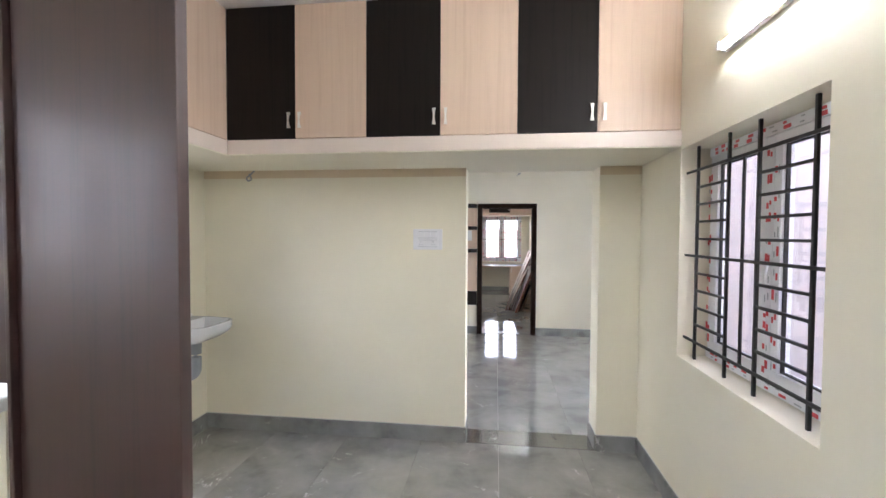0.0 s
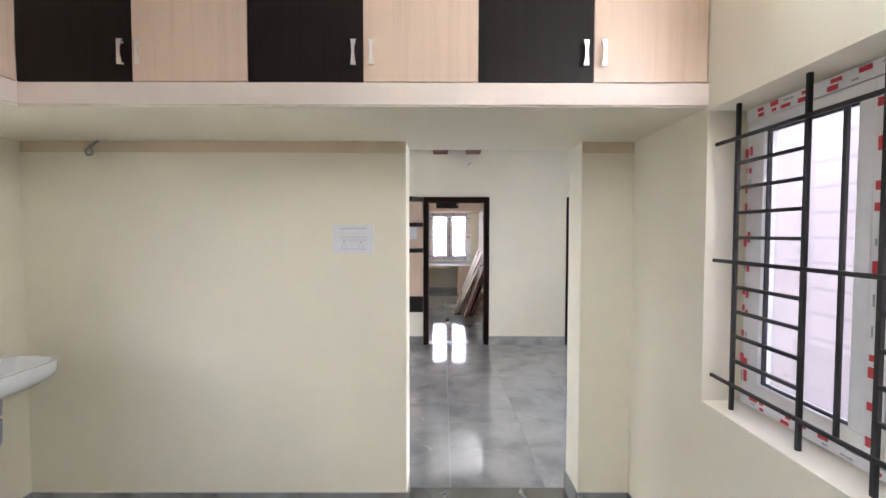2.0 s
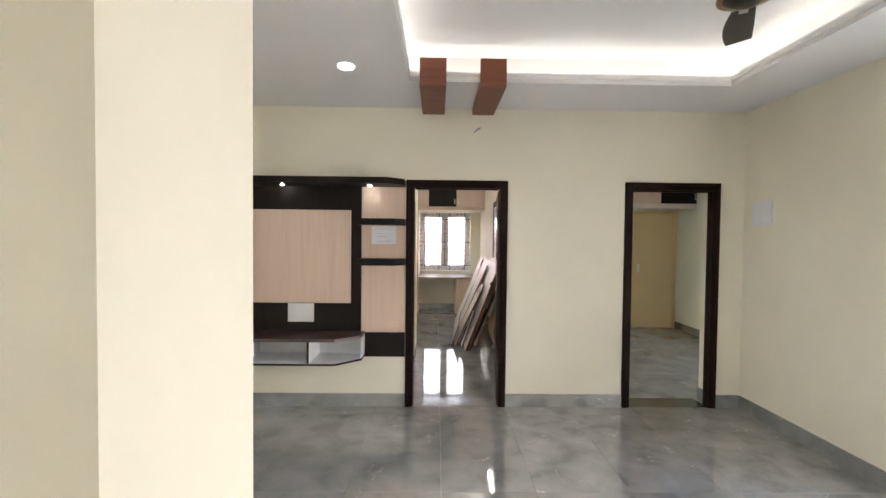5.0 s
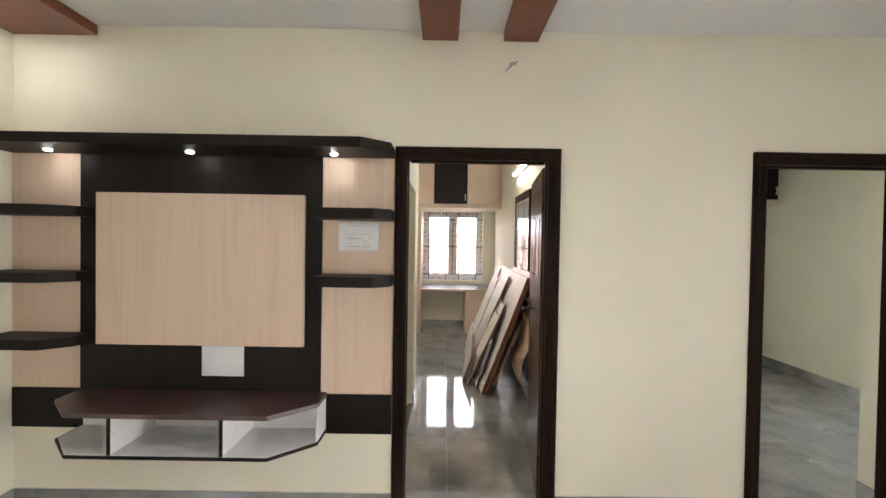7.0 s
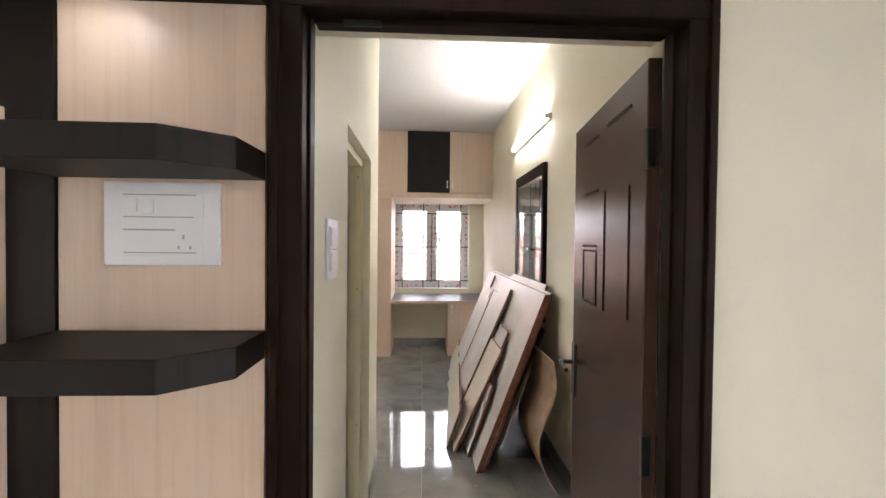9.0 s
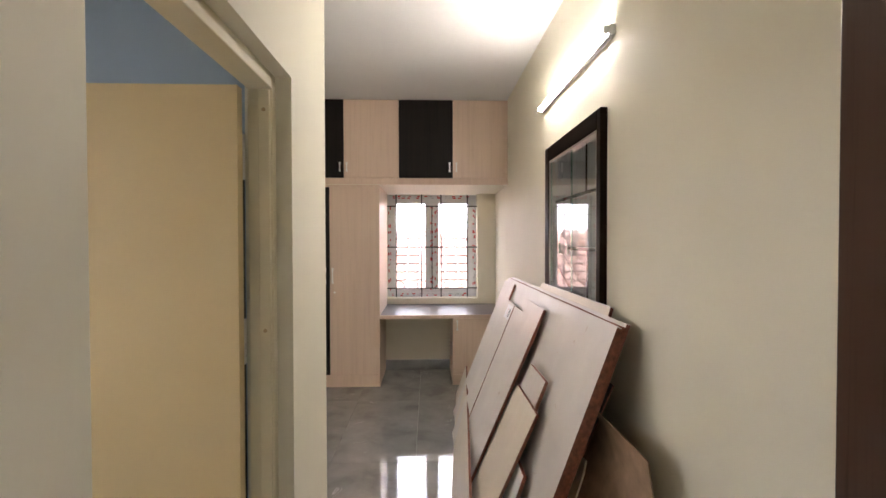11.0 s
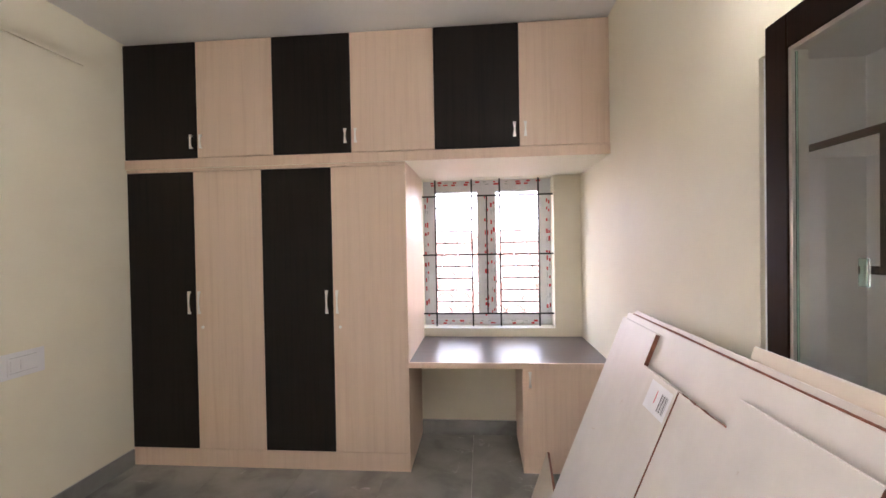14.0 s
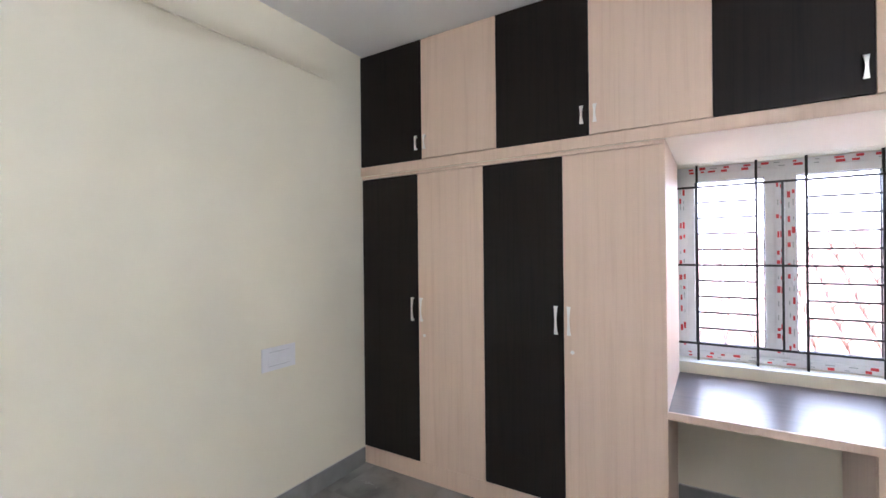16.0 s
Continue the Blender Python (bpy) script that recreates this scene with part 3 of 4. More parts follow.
# Kitchen tube out of view, added to brighten the partition and dining room.
tube_light(DR, -2.6, -1.4, 2.50, -1)
tube_light(BR, 8.60, 9.82, 2.53, -1)


def loft(name, boundaries, front, back, z0, z1, tones, label, handles, side="y", cap=None):
    """A run of overhead doors with a shared carcass. tones: 1 dark, 0 light; handles: 1 at the far edge of the door, 0 at the near one."""
    th = thing(name, ((boundaries[0] + boundaries[-1]) / 2, (front + back) / 2, z0), label, "cabinet", "overhead lofts")
    if side == "y":
        carcass = boxes((boundaries[0] + 0.001, boundaries[-1] - 0.001, front + 0.02, back - 0.002, z0 + 0.001, z1 - 0.002))
    else:
        carcass = boxes((back + 0.002, front - 0.02, boundaries[0] + 0.001, boundaries[-1] - 0.001, z0 + 0.001, z1 - 0.002))
    part("carcass", carcass, OAK, th)
    for (a, b), dark, far in zip(zip(boundaries, boundaries[1:]), tones, handles):
        g = 0.0015
        row = (a + g, b - g, front, front + 0.018, z0 + 0.004, z1 - 0.004) if side == "y" else (front - 0.018, front, a + g, b - g, z0 + 0.004, z1 - 0.004)
        d = part("door", boxes(row, bevel=0.001), WENGE if dark else OAK, th, "black-brown laminate door" if dark else "pale oak laminate door")
        p = b - 0.036 if far else a + 0.036
        if side == "y":
            bow_handle(d, p, front, z0 + 0.115, -1)
        else:
            bow_handle(d, front, p, z0 + 0.115, 1, along="x")
    return th


# ---- dining ----
LX, LF = -1.622, 1.822
structure("loft_slab_dining", boxes((DL, DR, LF + 0.004, DY, SOFFIT, 2.222), (DL, LX - 0.004, -0.2, LF + 0.004, SOFFIT, 2.222)), WALL, "cream painted overhead slab around the dining walls", "slab")
structure("trim_loft_dining", boxes((LX - 0.004, DR, LF - 0.006, LF + 0.004, SOFFIT + 0.006, 2.224), (LX - 0.004, LX + 0.006, -0.2, LF - 0.006, SOFFIT + 0.006, 2.224)), SLAB_EDGE, "pale pinkish edge board of the loft slab", "trim")
# Darker peach strip, 3 mm proud of the wall, just below the slab.
structure("plaster_band_dining", boxes((DL, PL, DY - 0.003, DY, 2.068, SOFFIT), (PR, DR, DY - 0.003, DY, 2.068, SOFFIT)), BAND, "darker peach strip under the slab", "trim")
step = (DR - LX) / 6
loft("overhead_cabinet", [LX + step * k for k in range(6)] + [DR - 0.003], LF, DY, 2.226, 3.072, [1, 0, 1, 0, 1, 0], "overhead loft cabinet with alternating dark and pale doors", [1, 0, 1, 0, 1, 0])
loft("overhead_cabinet", [0.29, 0.80, 1.31, LF], LX, DL, 2.226, 3.072, [0, 1, 0], "overhead loft cabinet above the wash basin wall", [0, 1, 0], side="x")


def wash_basin(x, y0, y1, z):
    """Wall-hung basin: tapered rounded bowl with a shelf at the wall."""
    th = thing("wash_basin", (x, (y0 + y1) / 2, z), "white ceramic wall-hung wash basin with chrome tap", "basin")
    bm = bmesh.new()
    depth, yc, hw = 0.41, (y0 + y1) / 2, (y1 - y0) / 2
    outline = []
    n = 40
    for i in range(n + 1):
        u = -1 + 2 * i / n
        e = (1 - abs(u) ** 5) ** (1 / 3.2)
        outline.append((x + 0.16 + (depth - 0.16) * e, yc + hw * u * (0.9 + 0.1 * (1 - e))))
    outline = [(x, yc - hw)] + outline + [(x, yc + hw)]
    levels = [(1.0, 0.0), (1.0, -0.045), (0.96, -0.075), (0.80, -0.12), (0.55, -0.15)]
    rings = []
    for k, dz in levels:
        rings.append([bm.verts.new((x + (px - x) * k if px > x else px, yc + (py - yc) * (k if px > x + 0.01 else min(1.0, k + 0.02)), z + dz)) for px, py in outline])
    inner = []
    for k, dz in ((0.93, 0.0), (0.88, -0.012), (0.72, -0.07), (0.35, -0.095)):
        inner.append([bm.verts.new((x + 0.115 + (max(px, x + 0.06) - x - 0.06) * (depth - 0.145) / (depth - 0.06) * (k + 0.07) + (1 - k) * 0.12, yc + (py - yc) * k, z + dz)) for px, py in outline])
    for a, b in zip(rings, rings[1:]):
        for i in range(len(outline)):
            j = (i + 1) % len(outline)
            bm.faces.new((a[i], a[j], b[j], b[i]))
    bm.faces.new(rings[-1])
    chain = [rings[0]] + inner
    for a, b in zip(chain, chain[1:]):
        for i in range(len(outline)):
            j = (i + 1) % len(outline)
            bm.faces.new((a[i], a[j], b[j], b[i]))
    bm.faces.new(inner[-1])
    bmesh.ops.recalc_face_normals(bm, faces=bm.faces)
    part("bowl", bm, CERAMIC, th, "", True)
    tap = bmesh.new()
    rod(tap, (x + 0.06, yc, z), (x + 0.06, yc, z + 0.012), 0.024)
    rod(tap, (x + 0.06, yc, z + 0.012), (x + 0.06, yc, z + 0.10), 0.016)
    rod(tap, (x + 0.06, yc, z + 0.10), (x + 0.06, yc, z + 0.115), 0.019, 0.016)
    t = part("tap", tap, CHROME, th, "chrome mixer tap", True)
    part("spout", rod(bmesh.new(), (x + 0.07, yc, z + 0.065), (x + 0.175, yc, z + 0.055), 0.011), CHROME, t, "", True)
    part("lever", boxes((x + 0.05, x + 0.12, yc - 0.01, yc + 0.01, z + 0.115, z + 0.125), bevel=0.003), CHROME, t)
    part("overflow_hole", boxes((x + 0.10, x + 0.103, yc - 0.02, yc + 0.02, z - 0.035, z - 0.025)), DARK_GREY, th)
    p = bmesh.new()
    rod(p, (x + 0.2, yc, z - 0.15), (x + 0.2, yc, z - 0.19), 0.045)
    pipe(p, [(x + 0.2, yc, z - 0.17), (x + 0.2, yc, z - 0.30), (x + 0.19, yc, z - 0.37), (x + 0.13, yc, z - 0.40), (x - 0.001, yc, z - 0.40)], 0.042, 14)
    part("waste_pipe", p, GREY_PVC, th, "thick grey plastic waste bend", True)
    h = bmesh.new()
    pipe(h, [(x + 0.07, yc - 0.06, z - 0.14), (x + 0.06, yc - 0.09, z - 0.25), (x + 0.05, yc - 0.13, z - 0.40), (x + 0.045, yc - 0.13, z - 0.56)], 0.008)
    pipe(h, [(x + 0.07, yc - 0.02, z - 0.14), (x + 0.10, yc - 0.10, z - 0.22), (x + 0.09, yc - 0.13, z - 0.31), (x + 0.08, yc - 0.06, z - 0.36), (x + 0.15, yc + 0.02, z - 0.31)], 0.007)
    part("hose", h, WHITE_PVC, th, "white flexible water hose", True)
    v = bmesh.new()
    rod(v, (x, yc - 0.13, z - 0.58), (x + 0.05, yc - 0.13, z - 0.58), 0.014)
    rod(v, (x + 0.045, yc - 0.16, z - 0.58), (x + 0.045, yc - 0.09, z - 0.58), 0.013)
    rod(v, (x + 0.045, yc - 0.21, z - 0.58), (x + 0.045, yc - 0.16, z - 0.58), 0.02)
    part("valve", v, CHROME, th, "chrome angle valve", True)
    return th


wash_basin(DL, 1.855, 2.335, 0.965)

switch_plate((-0.402, DY, 1.583), 0.228, 0.160, "y", -1,
             [(0.18, 0.82, 0.86, 0.88, "line"), (0.18, 0.82, 0.56, 0.575, "line"), (0.18, 0.82, 0.46, 0.475, "line"), (0.18, 0.82, 0.14, 0.155, "line"), (0.2, 0.4, 0.6, 0.84, "rocker"), (0.42, 0.6, 0.6, 0.84, "rocker"), (0.62, 0.8, 0.6, 0.84, "rocker"),
              (0.25, 0.28, 0.36, 0.42, "dot"), (0.67, 0.70, 0.36, 0.42, "dot"), (0.21, 0.23, 0.22, 0.27, "dot"), (0.30, 0.32, 0.22, 0.27, "dot"), (0.63, 0.65, 0.22, 0.27, "dot"), (0.72, 0.74, 0.22, 0.27, "dot"), (0.24, 0.27, 0.74, 0.78, "dot")],
             "white switch and socket plate on the cream dining wall")

wires = thing("wire_tail", (-1.80, DY, 2.08), "coiled grey wire tail hanging from the wall", "cable")
wb = bmesh.new()
pipe(wb, [(-1.83, DY, 2.13), (-1.825, DY - 0.03, 2.115), (-1.85, DY - 0.04, 2.085), (-1.88, DY - 0.03, 2.07), (-1.865, DY - 0.035, 2.045), (-1.84, DY - 0.03, 2.06), (-1.85, DY - 0.045, 2.10)], 0.006)
part("wire", wb, GREY_PVC, wires, "", True)

# dark partition beside the kitchen counter
panel = thing("partition_panel", (-0.65, -0.03, 0), "tall dark brown laminate partition panel standing on the floor", "partition")
part("upright_panel", boxes((-0.88, -0.508, -0.045, -0.012, 0.0, 2.45), bevel=0.002), MAHOG, panel)
part("edge_strip", boxes((-0.892, -0.882, -0.06, -0.01, 0.0, 2.45), bevel=0.002), MAHOG, panel)
part("side_panel", boxes((-1.60, -0.893, -0.03, -0.002, 1.29, 2.45), bevel=0.002), MAHOG, panel)
counter = thing("half_wall", (-1.3, 0.0, 0), "low cream painted half wall with a white cap", "wall", "", "structure")
part("wall_body", boxes((-2.26, -0.91, -0.05, 0.10, 0.0, 1.24)), WALL, counter)
part("cap", boxes((-2.26, -0.90, -0.07, 0.12, 1.24, 1.27), bevel=0.006), WHITE_LAM, counter)


# ---- hall ----
def door_frame(name, x0, x1, z1, label):
    """Dark moulded wooden frame round a doorway in the television wall."""
    th = thing(name, ((x0 + x1) / 2, TV, 0), label, "door frame", "", "structure")
    w, f, bk = 0.071, TV - 0.022, TV + 0.062

    def jamb(a, b):
        s = 1 if b > a else -1
        bm = boxes((*sorted((a, b)), f, bk, 0.0, z1 - w), bevel=0.004)
        box(bm, *sorted((a + s * 0.008, a + s * 0.026)), f - 0.008, f + 0.002, 0.0, z1 - 0.008, 0.003)
        box(bm, *sorted((b - s * 0.002, b + s * 0.006)), f + 0.045, bk, 0.0, z1 - w, 0.002)
        return bm

    part("jamb", jamb(x0, x0 + w), FRAME_WOOD, th)
    part("jamb", jamb(x1, x1 - w), FRAME_WOOD, th)
    head = boxes((x0, x1, f, bk, z1 - w, z1), bevel=0.004)
    box(head, x0 + 0.027, x1 - 0.027, f - 0.008, f + 0.002, z1 - 0.026, z1 - 0.008, 0.003)
    box(head, x0 + w + 0.013, x1 - w - 0.013, f + 0.045, bk, z1 - w - 0.012, z1 - w + 0.002, 0.002)
    part("head", head, FRAME_WOOD, th)
    return th


door_frame("door_frame_1", *D1, "dark moulded wooden door frame into the bedroom")
door_frame("door_frame_2", *D2, "dark moulded wooden door frame of the second room")

# bedroom door leaf, open, against the jamb
leaf_in = 0.70
door = thing("door_1", (leaf_in, TV + 0.12, 0), "dark brown moulded wooden door standing wide open", "door", "", "structure")


def door_leaf_mesh():
    th_, wide, high = 0.035, 0.755, 2.045
    bm = boxes((0, th_, 0.0, wide, 0.008, high), bevel=0.003)
    return bm


leaf = part("leaf", door_leaf_mesh(), DOOR_WOOD, door)
# thin moulding lines on the face
lines = [(0.42, 0.585, 1.949, 1.957), (0.11, 0.32, 1.956, 1.966), (0.415, 0.58, 1.762, 1.771), (0.425, 0.60, 1.568, 1.575), (0.425, 0.60, 1.552, 1.557), (0.425, 0.429, 1.37, 1.551), (0.596, 0.60, 1.37, 1.551), (0.425, 0.60, 1.362, 1.369),
         (0.335, 0.341, 1.36, 1.755), (0.112, 0.118, 1.37, 1.745)]
for a, b, c, d in lines:
    part("moulding", boxes((-0.003, 0.0015, a, b, c, d), bevel=0.001), FRAME_WOOD, leaf)
lock = part("lock_plate", boxes((-0.006, 0.001, 0.70, 0.752, 0.945, 1.165), bevel=0.002), BLACK_STEEL, leaf, "black lock plate")
hb = bmesh.new()
pipe(hb, [(-0.006, 0.728, 1.085), (-0.045, 0.728, 1.085), (-0.055, 0.715, 1.085), (-0.055, 0.62, 1.08)], 0.009)
part("lever_handle", hb, BLACK_STEEL, lock, "", True)
for z in (0.25, 1.05, 1.82):
    part("hinge", boxes((-0.004, 0.02, -0.012, 0.004, z - 0.05, z + 0.05), bevel=0.002), BLACK_STEEL, leaf)
for o in door.children:
    o.matrix_parent_inverse = Matrix.Identity(4)
door.matrix_world = pose(leaf_in, TV + 0.14, 0, 0, 0, -6.6)

bolt = thing("door_bolt", (-0.02, TV + 0.03, 2.05), "small dark tower bolt under the door head", "bolt")
part("barrel", rod(bmesh.new(), (-0.03, TV + 0.03, 2.052), (0.05, TV + 0.03, 2.052), 0.008), BLACK_STEEL, bolt)


def chamfer_shelf(name, x0, x1, y_back, depth, z0, z1, cut_left, cut_right, parent, cut=0.12, mat=WENGE):
    pts = [(x0, y_back), (x1, y_back)]
    if cut_right:
        pts += [(x1, y_back - depth + cut * 0.9), (x1 - cut, y_back - depth)]
    else:
        pts += [(x1, y_back - depth)]
    if cut_left:
        pts += [(x0 + cut, y_back - depth), (x0, y_back - depth + cut * 0.9)]
    else:
        pts += [(x0, y_back - depth)]
    return part(name, prism(pts, z0, z1, 0.0015), mat, parent)


tvu = thing("television_unit", (-1.25, TV, 0.5), "wall-mounted dark and pale oak television unit with shelves", "television unit")
yb = TV - 0.001
part("back_panel", boxes((-1.97, -0.59, yb - 0.018, yb, 0.475, 2.06), bevel=0.001), WENGE, tvu, "black-brown laminate back panel")
part("screen_panel", boxes((-1.853, -0.683, TV - 0.055, yb - 0.018, 0.98, 1.839), bevel=0.001), OAK, tvu, "raised pale oak panel")
for a, b, zlo in ((HL + 0.004, -1.972, 0.716), (-0.588, -0.18, 0.703)):
    part("side_strip", boxes((a, b, yb - 0.012, yb, zlo, 2.06), bevel=0.001), OAK, tvu, "pale oak laminate strip")
    part("lower_panel", boxes((a, b, yb - 0.016, yb, zlo - 0.23, zlo - 0.002), bevel=0.001), WENGE, tvu)
chamfer_shelf("top_shelf", HL + 0.004, -0.18, yb, 0.31, 2.06, 2.113, False, True, tvu, 0.14)
for z in (1.70, 1.34, 0.985):
    chamfer_shelf("left_shelf", HL + 0.004, -1.90, yb - 0.018, 0.22, z, z + 0.054, False, True, tvu, 0.12)
for z in (1.703, 1.341):
    chamfer_shelf("right_shelf", -0.585, -0.177, yb - 0.018, 0.22, z, z + 0.056, False, True, tvu, 0.088)
zt, zb = 0.715, 0.488
chamfer_shelf("console_top", -1.957, -0.55, yb - 0.018, 0.36, zt - 0.024, zt, True, True, tvu, 0.2, MAHOG)
chamfer_shelf("console_bottom", -1.957, -0.55, yb - 0.018, 0.36, zb, zb + 0.016, True, True, tvu, 0.2)
part("console_lining", prism([(-1.947, yb - 0.02), (-0.557, yb - 0.02), (-0.557, yb - 0.19), (-0.755, yb - 0.37), (-1.757, yb - 0.37), (-1.947, yb - 0.19)], zb + 0.016, zb + 0.019), WHITE_LAM, tvu)
part("console_back", boxes((-1.947, -0.565, yb - 0.024, yb - 0.019, zb + 0.019, zt - 0.024)), WHITE_LAM, tvu)
for x in (-1.536, -0.98):
    dv = part("console_divider", boxes((x - 0.009, x + 0.009, yb - 0.37, yb - 0.025, zb + 0.019, zt - 0.024)), WHITE_LAM, tvu)
    part("divider_edge", boxes((x - 0.009, x + 0.009, yb - 0.374, yb - 0.3702, zb + 0.019, zt - 0.024)), WENGE, dv)
part("console_end", boxes((-0.565, -0.553, yb - 0.19, yb - 0.025, zb + 0.019, zt - 0.024)), WHITE_LAM, tvu)


def small_spot(x, y, z, r=0.022, name="spot_light", label="small lit round spot recessed in the dark shelf"):
    th = thing(name, (x, y, z), label, "lamp", name + "s")
    bm = rod(bmesh.new(), (x, y, z - 0.004), (x, y, z + 0.0), r * 1.35, seg=24)
    part("rim", bm, CHROME, th, "", True)
    part("lens", rod(bmesh.new(), (x, y, z - 0.008), (x, y, z - 0.0045), r, seg=24), SPOT, th, "", True)
    return th


for x in (-2.055, -1.282, -0.497):
    small_spot(x, TV - 0.13, 2.06, 0.017)

switch_plate((-1.147, yb - 0.018, 0.885), 0.24, 0.171, "y", -1, [(0.22, 0.38, 0.55, 0.78, "rocker"), (0.5, 0.66, 0.55, 0.78, "rocker"), (0.22, 0.38, 0.25, 0.45, "rocker"), (0.5, 0.66, 0.25, 0.45, "rocker")], "white four-gang switch plate on the dark panel")
switch_plate((-0.38, yb - 0.012, 1.612), 0.228, 0.168, "y", -1, [(0.18, 0.80, 0.84, 0.855, "line"), (0.18, 0.78, 0.575, 0.59, "line"), (0.18, 0.62, 0.42, 0.44, "line"), (0.18, 0.80, 0.15, 0.165, "line"), (0.24, 0.30, 0.64, 0.80, "rocker"), (0.34, 0.44, 0.62, 0.80, "rocker"), (0.68, 0.70, 0.32, 0.37, "dot"), (0.64, 0.66, 0.20, 0.24, "dot"), (0.74, 0.76, 0.20, 0.24, "dot")],
             "white switch plate with peeling cover on the oak strip")
switch_plate((HR, 6.06, 1.84), 0.24, 0.22, "x", -1, [(0.2, 0.45, 0.3, 0.7, "rocker"), (0.5, 0.75, 0.3, 0.7, "rocker")], "white switch plate on the hall side wall")

for a, b in ((-0.03, 0.173), (0.432, 0.629)):
    bt = thing("ceiling_beam", ((a + b) / 2, 5.9, 2.737), "short red-brown wooden beam under the false ceiling", "beam", "ceiling beams")
    part("beam_block", boxes((a, b, 5.53, TV - 0.004, 2.737, 2.793), (a, b, 5.53, 5.585, 2.793, 2.95), bevel=0.002), RED_BEAM, bt)
cb = thing("corner_ceiling_panel", (-2.1, 4.6, 2.737), "red-brown wooden panel along the ceiling edge", "panel")
part("panel_board", boxes((HL + 0.003, -1.885, 4.2, TV - 0.004, 2.735, 2.793), bevel=0.002), RED_BEAM, cb)
small_spot(-2.16, 5.92, 2.735, 0.045, "ceiling_spot", "lit round ceiling spot in the red-brown panel")
small_spot(-0.54, 5.32, FZ, 0.05, "ceiling_spot", "lit round spot recessed in the white false ceiling")

cove = thing("cove_light", ((T0 + T1) / 2, (U0 + U1) / 2, FZ + 0.03), "white light strips hidden on the tray ceiling ledge", "lamp")
for row in ((T0 - 0.12, T1 + 0.12, U1 + 0.06, U1 + 0.09), (T0 - 0.12, T1 + 0.12, U0 - 0.09, U0 - 0.06), (T0 - 0.09, T0 - 0.06, U0 - 0.05, U1 + 0.05), (T1 + 0.06, T1 + 0.09, U0 - 0.05, U1 + 0.05)):
    part("light_strip", boxes((*row, FZ + 0.03, FZ + 0.045)), COVE, cove)


def ceiling_fan(x, y, z_top, z, angle, label):
    th = thing("ceiling_fan", (x, y, z), label, "fan", "ceiling fans")
    bm = rod(bmesh.new(), (x, y, z + 0.06), (x, y, z_top), 0.012)
    rod(bm, (x, y, z_top - 0.07), (x, y, z_top), 0.03, 0.055)
    part("down_rod", bm, FAN_DARK, th, "", True)
    m = bmesh.new()
    for a, b, r0, r1 in ((-0.055, -0.03, 0.06, 0.10), (-0.03, 0.02, 0.115, 0.115), (0.02, 0.06, 0.105, 0.04)):
        rod(m, (x, y, z + a), (x, y, z + b), r0, r1, 28)
    part("motor", m, FAN_DARK, th, "", True)
    part("ring", rod(bmesh.new(), (x, y, z - 0.034), (x, y, z - 0.03), 0.119, seg=32), BRASS, th, "", True)
    for k in range(3):
        b = bmesh.new()
        rows = []
        for i in range(9):
            u = i / 8
            d = 0.17 + 0.43 * u
            w = 0.052 + 0.02 * math.sin(u * 2.6)
            c = 0.012 * math.sin(u * 3.14)
            rows.append([(d, -w + c, 0.012), (d, w + c, -0.006), (d, w + c, -0.009), (d, -w + c, 0.009)])
        q = pose(x, y, z - 0.005, 0, 0, angle + 120 * k)
        vs = [[b.verts.new(q @ Vector(p)) for p in r] for r in rows]
        for r0, r1 in zip(vs, vs[1:]):
            for j in range(4):
                b.faces.new((r0[j], r0[(j + 1) % 4], r1[(j + 1) % 4], r1[j]))
        b.faces.new(vs[0]), b.faces.new(vs[-1])
        bmesh.ops.recalc_face_normals(b, faces=b.faces)
        bl = part("blade", b, FAN_DARK, th, "", True)
        arm = bmesh.new()
        box(arm, 0.10, 0.20, -0.02, 0.02, -0.012, -0.006, 0.002)
        bmesh.ops.transform(arm, matrix=q, verts=arm.verts)
        part("blade_arm", arm, CHROME, bl)
    return th


ceiling_fan(1.52, 4.22, 3.05, 2.74, 178, "dark brown ceiling fan hanging in the hall tray")
ceiling_fan(-1.02, 9.68, TOP, 2.695, 45, "dark brown ceiling fan hanging from the bedroom ceiling")

wt = thing("wire_tail", (0.48, TV, 2.60), "short twisted wire ends poking from the wall", "cable")
wb = bmesh.new()
pipe(wb, [(0.45, TV, 2.575), (0.46, TV - 0.02, 2.58), (0.485, TV - 0.025, 2.60), (0.51, TV - 0.02, 2.62)], 0.004)
pipe(wb, [(0.47, TV, 2.60), (0.48, TV - 0.02, 2.612), (0.505, TV - 0.02, 2.60)], 0.004)
part("wire", wb, GREY_PVC, wt, "", True)

# ---- second room ----
yd = thing("door_2", (4.03, 10.05, 0), "closed plain cream-yellow painted door in its frame", "door", "", "structure")
part("leaf", boxes((3.70, 4.37, 10.01, 10.045, 0.01, 2.05), bevel=0.003), YELLOW_DOOR, yd)
part("door_surround", boxes((3.64, 3.70, 10.0, 10.049, 0, 2.11), (4.37, 4.43, 10.0, 10.049, 0, 2.11), (3.70, 4.37, 10.0, 10.049, 2.05, 2.11), bevel=0.003), YELLOW_DOOR, yd)
part("latch", boxes((3.73, 3.76, 9.99, 10.01, 1.02, 1.16), bevel=0.002), CHROME, yd)
structure("loft_slab_second_room", boxes((BR + 0.34, 4.45, 9.45, 10.05, 2.12, 2.20)), SLAB_EDGE, "pale loft slab edge", "slab")
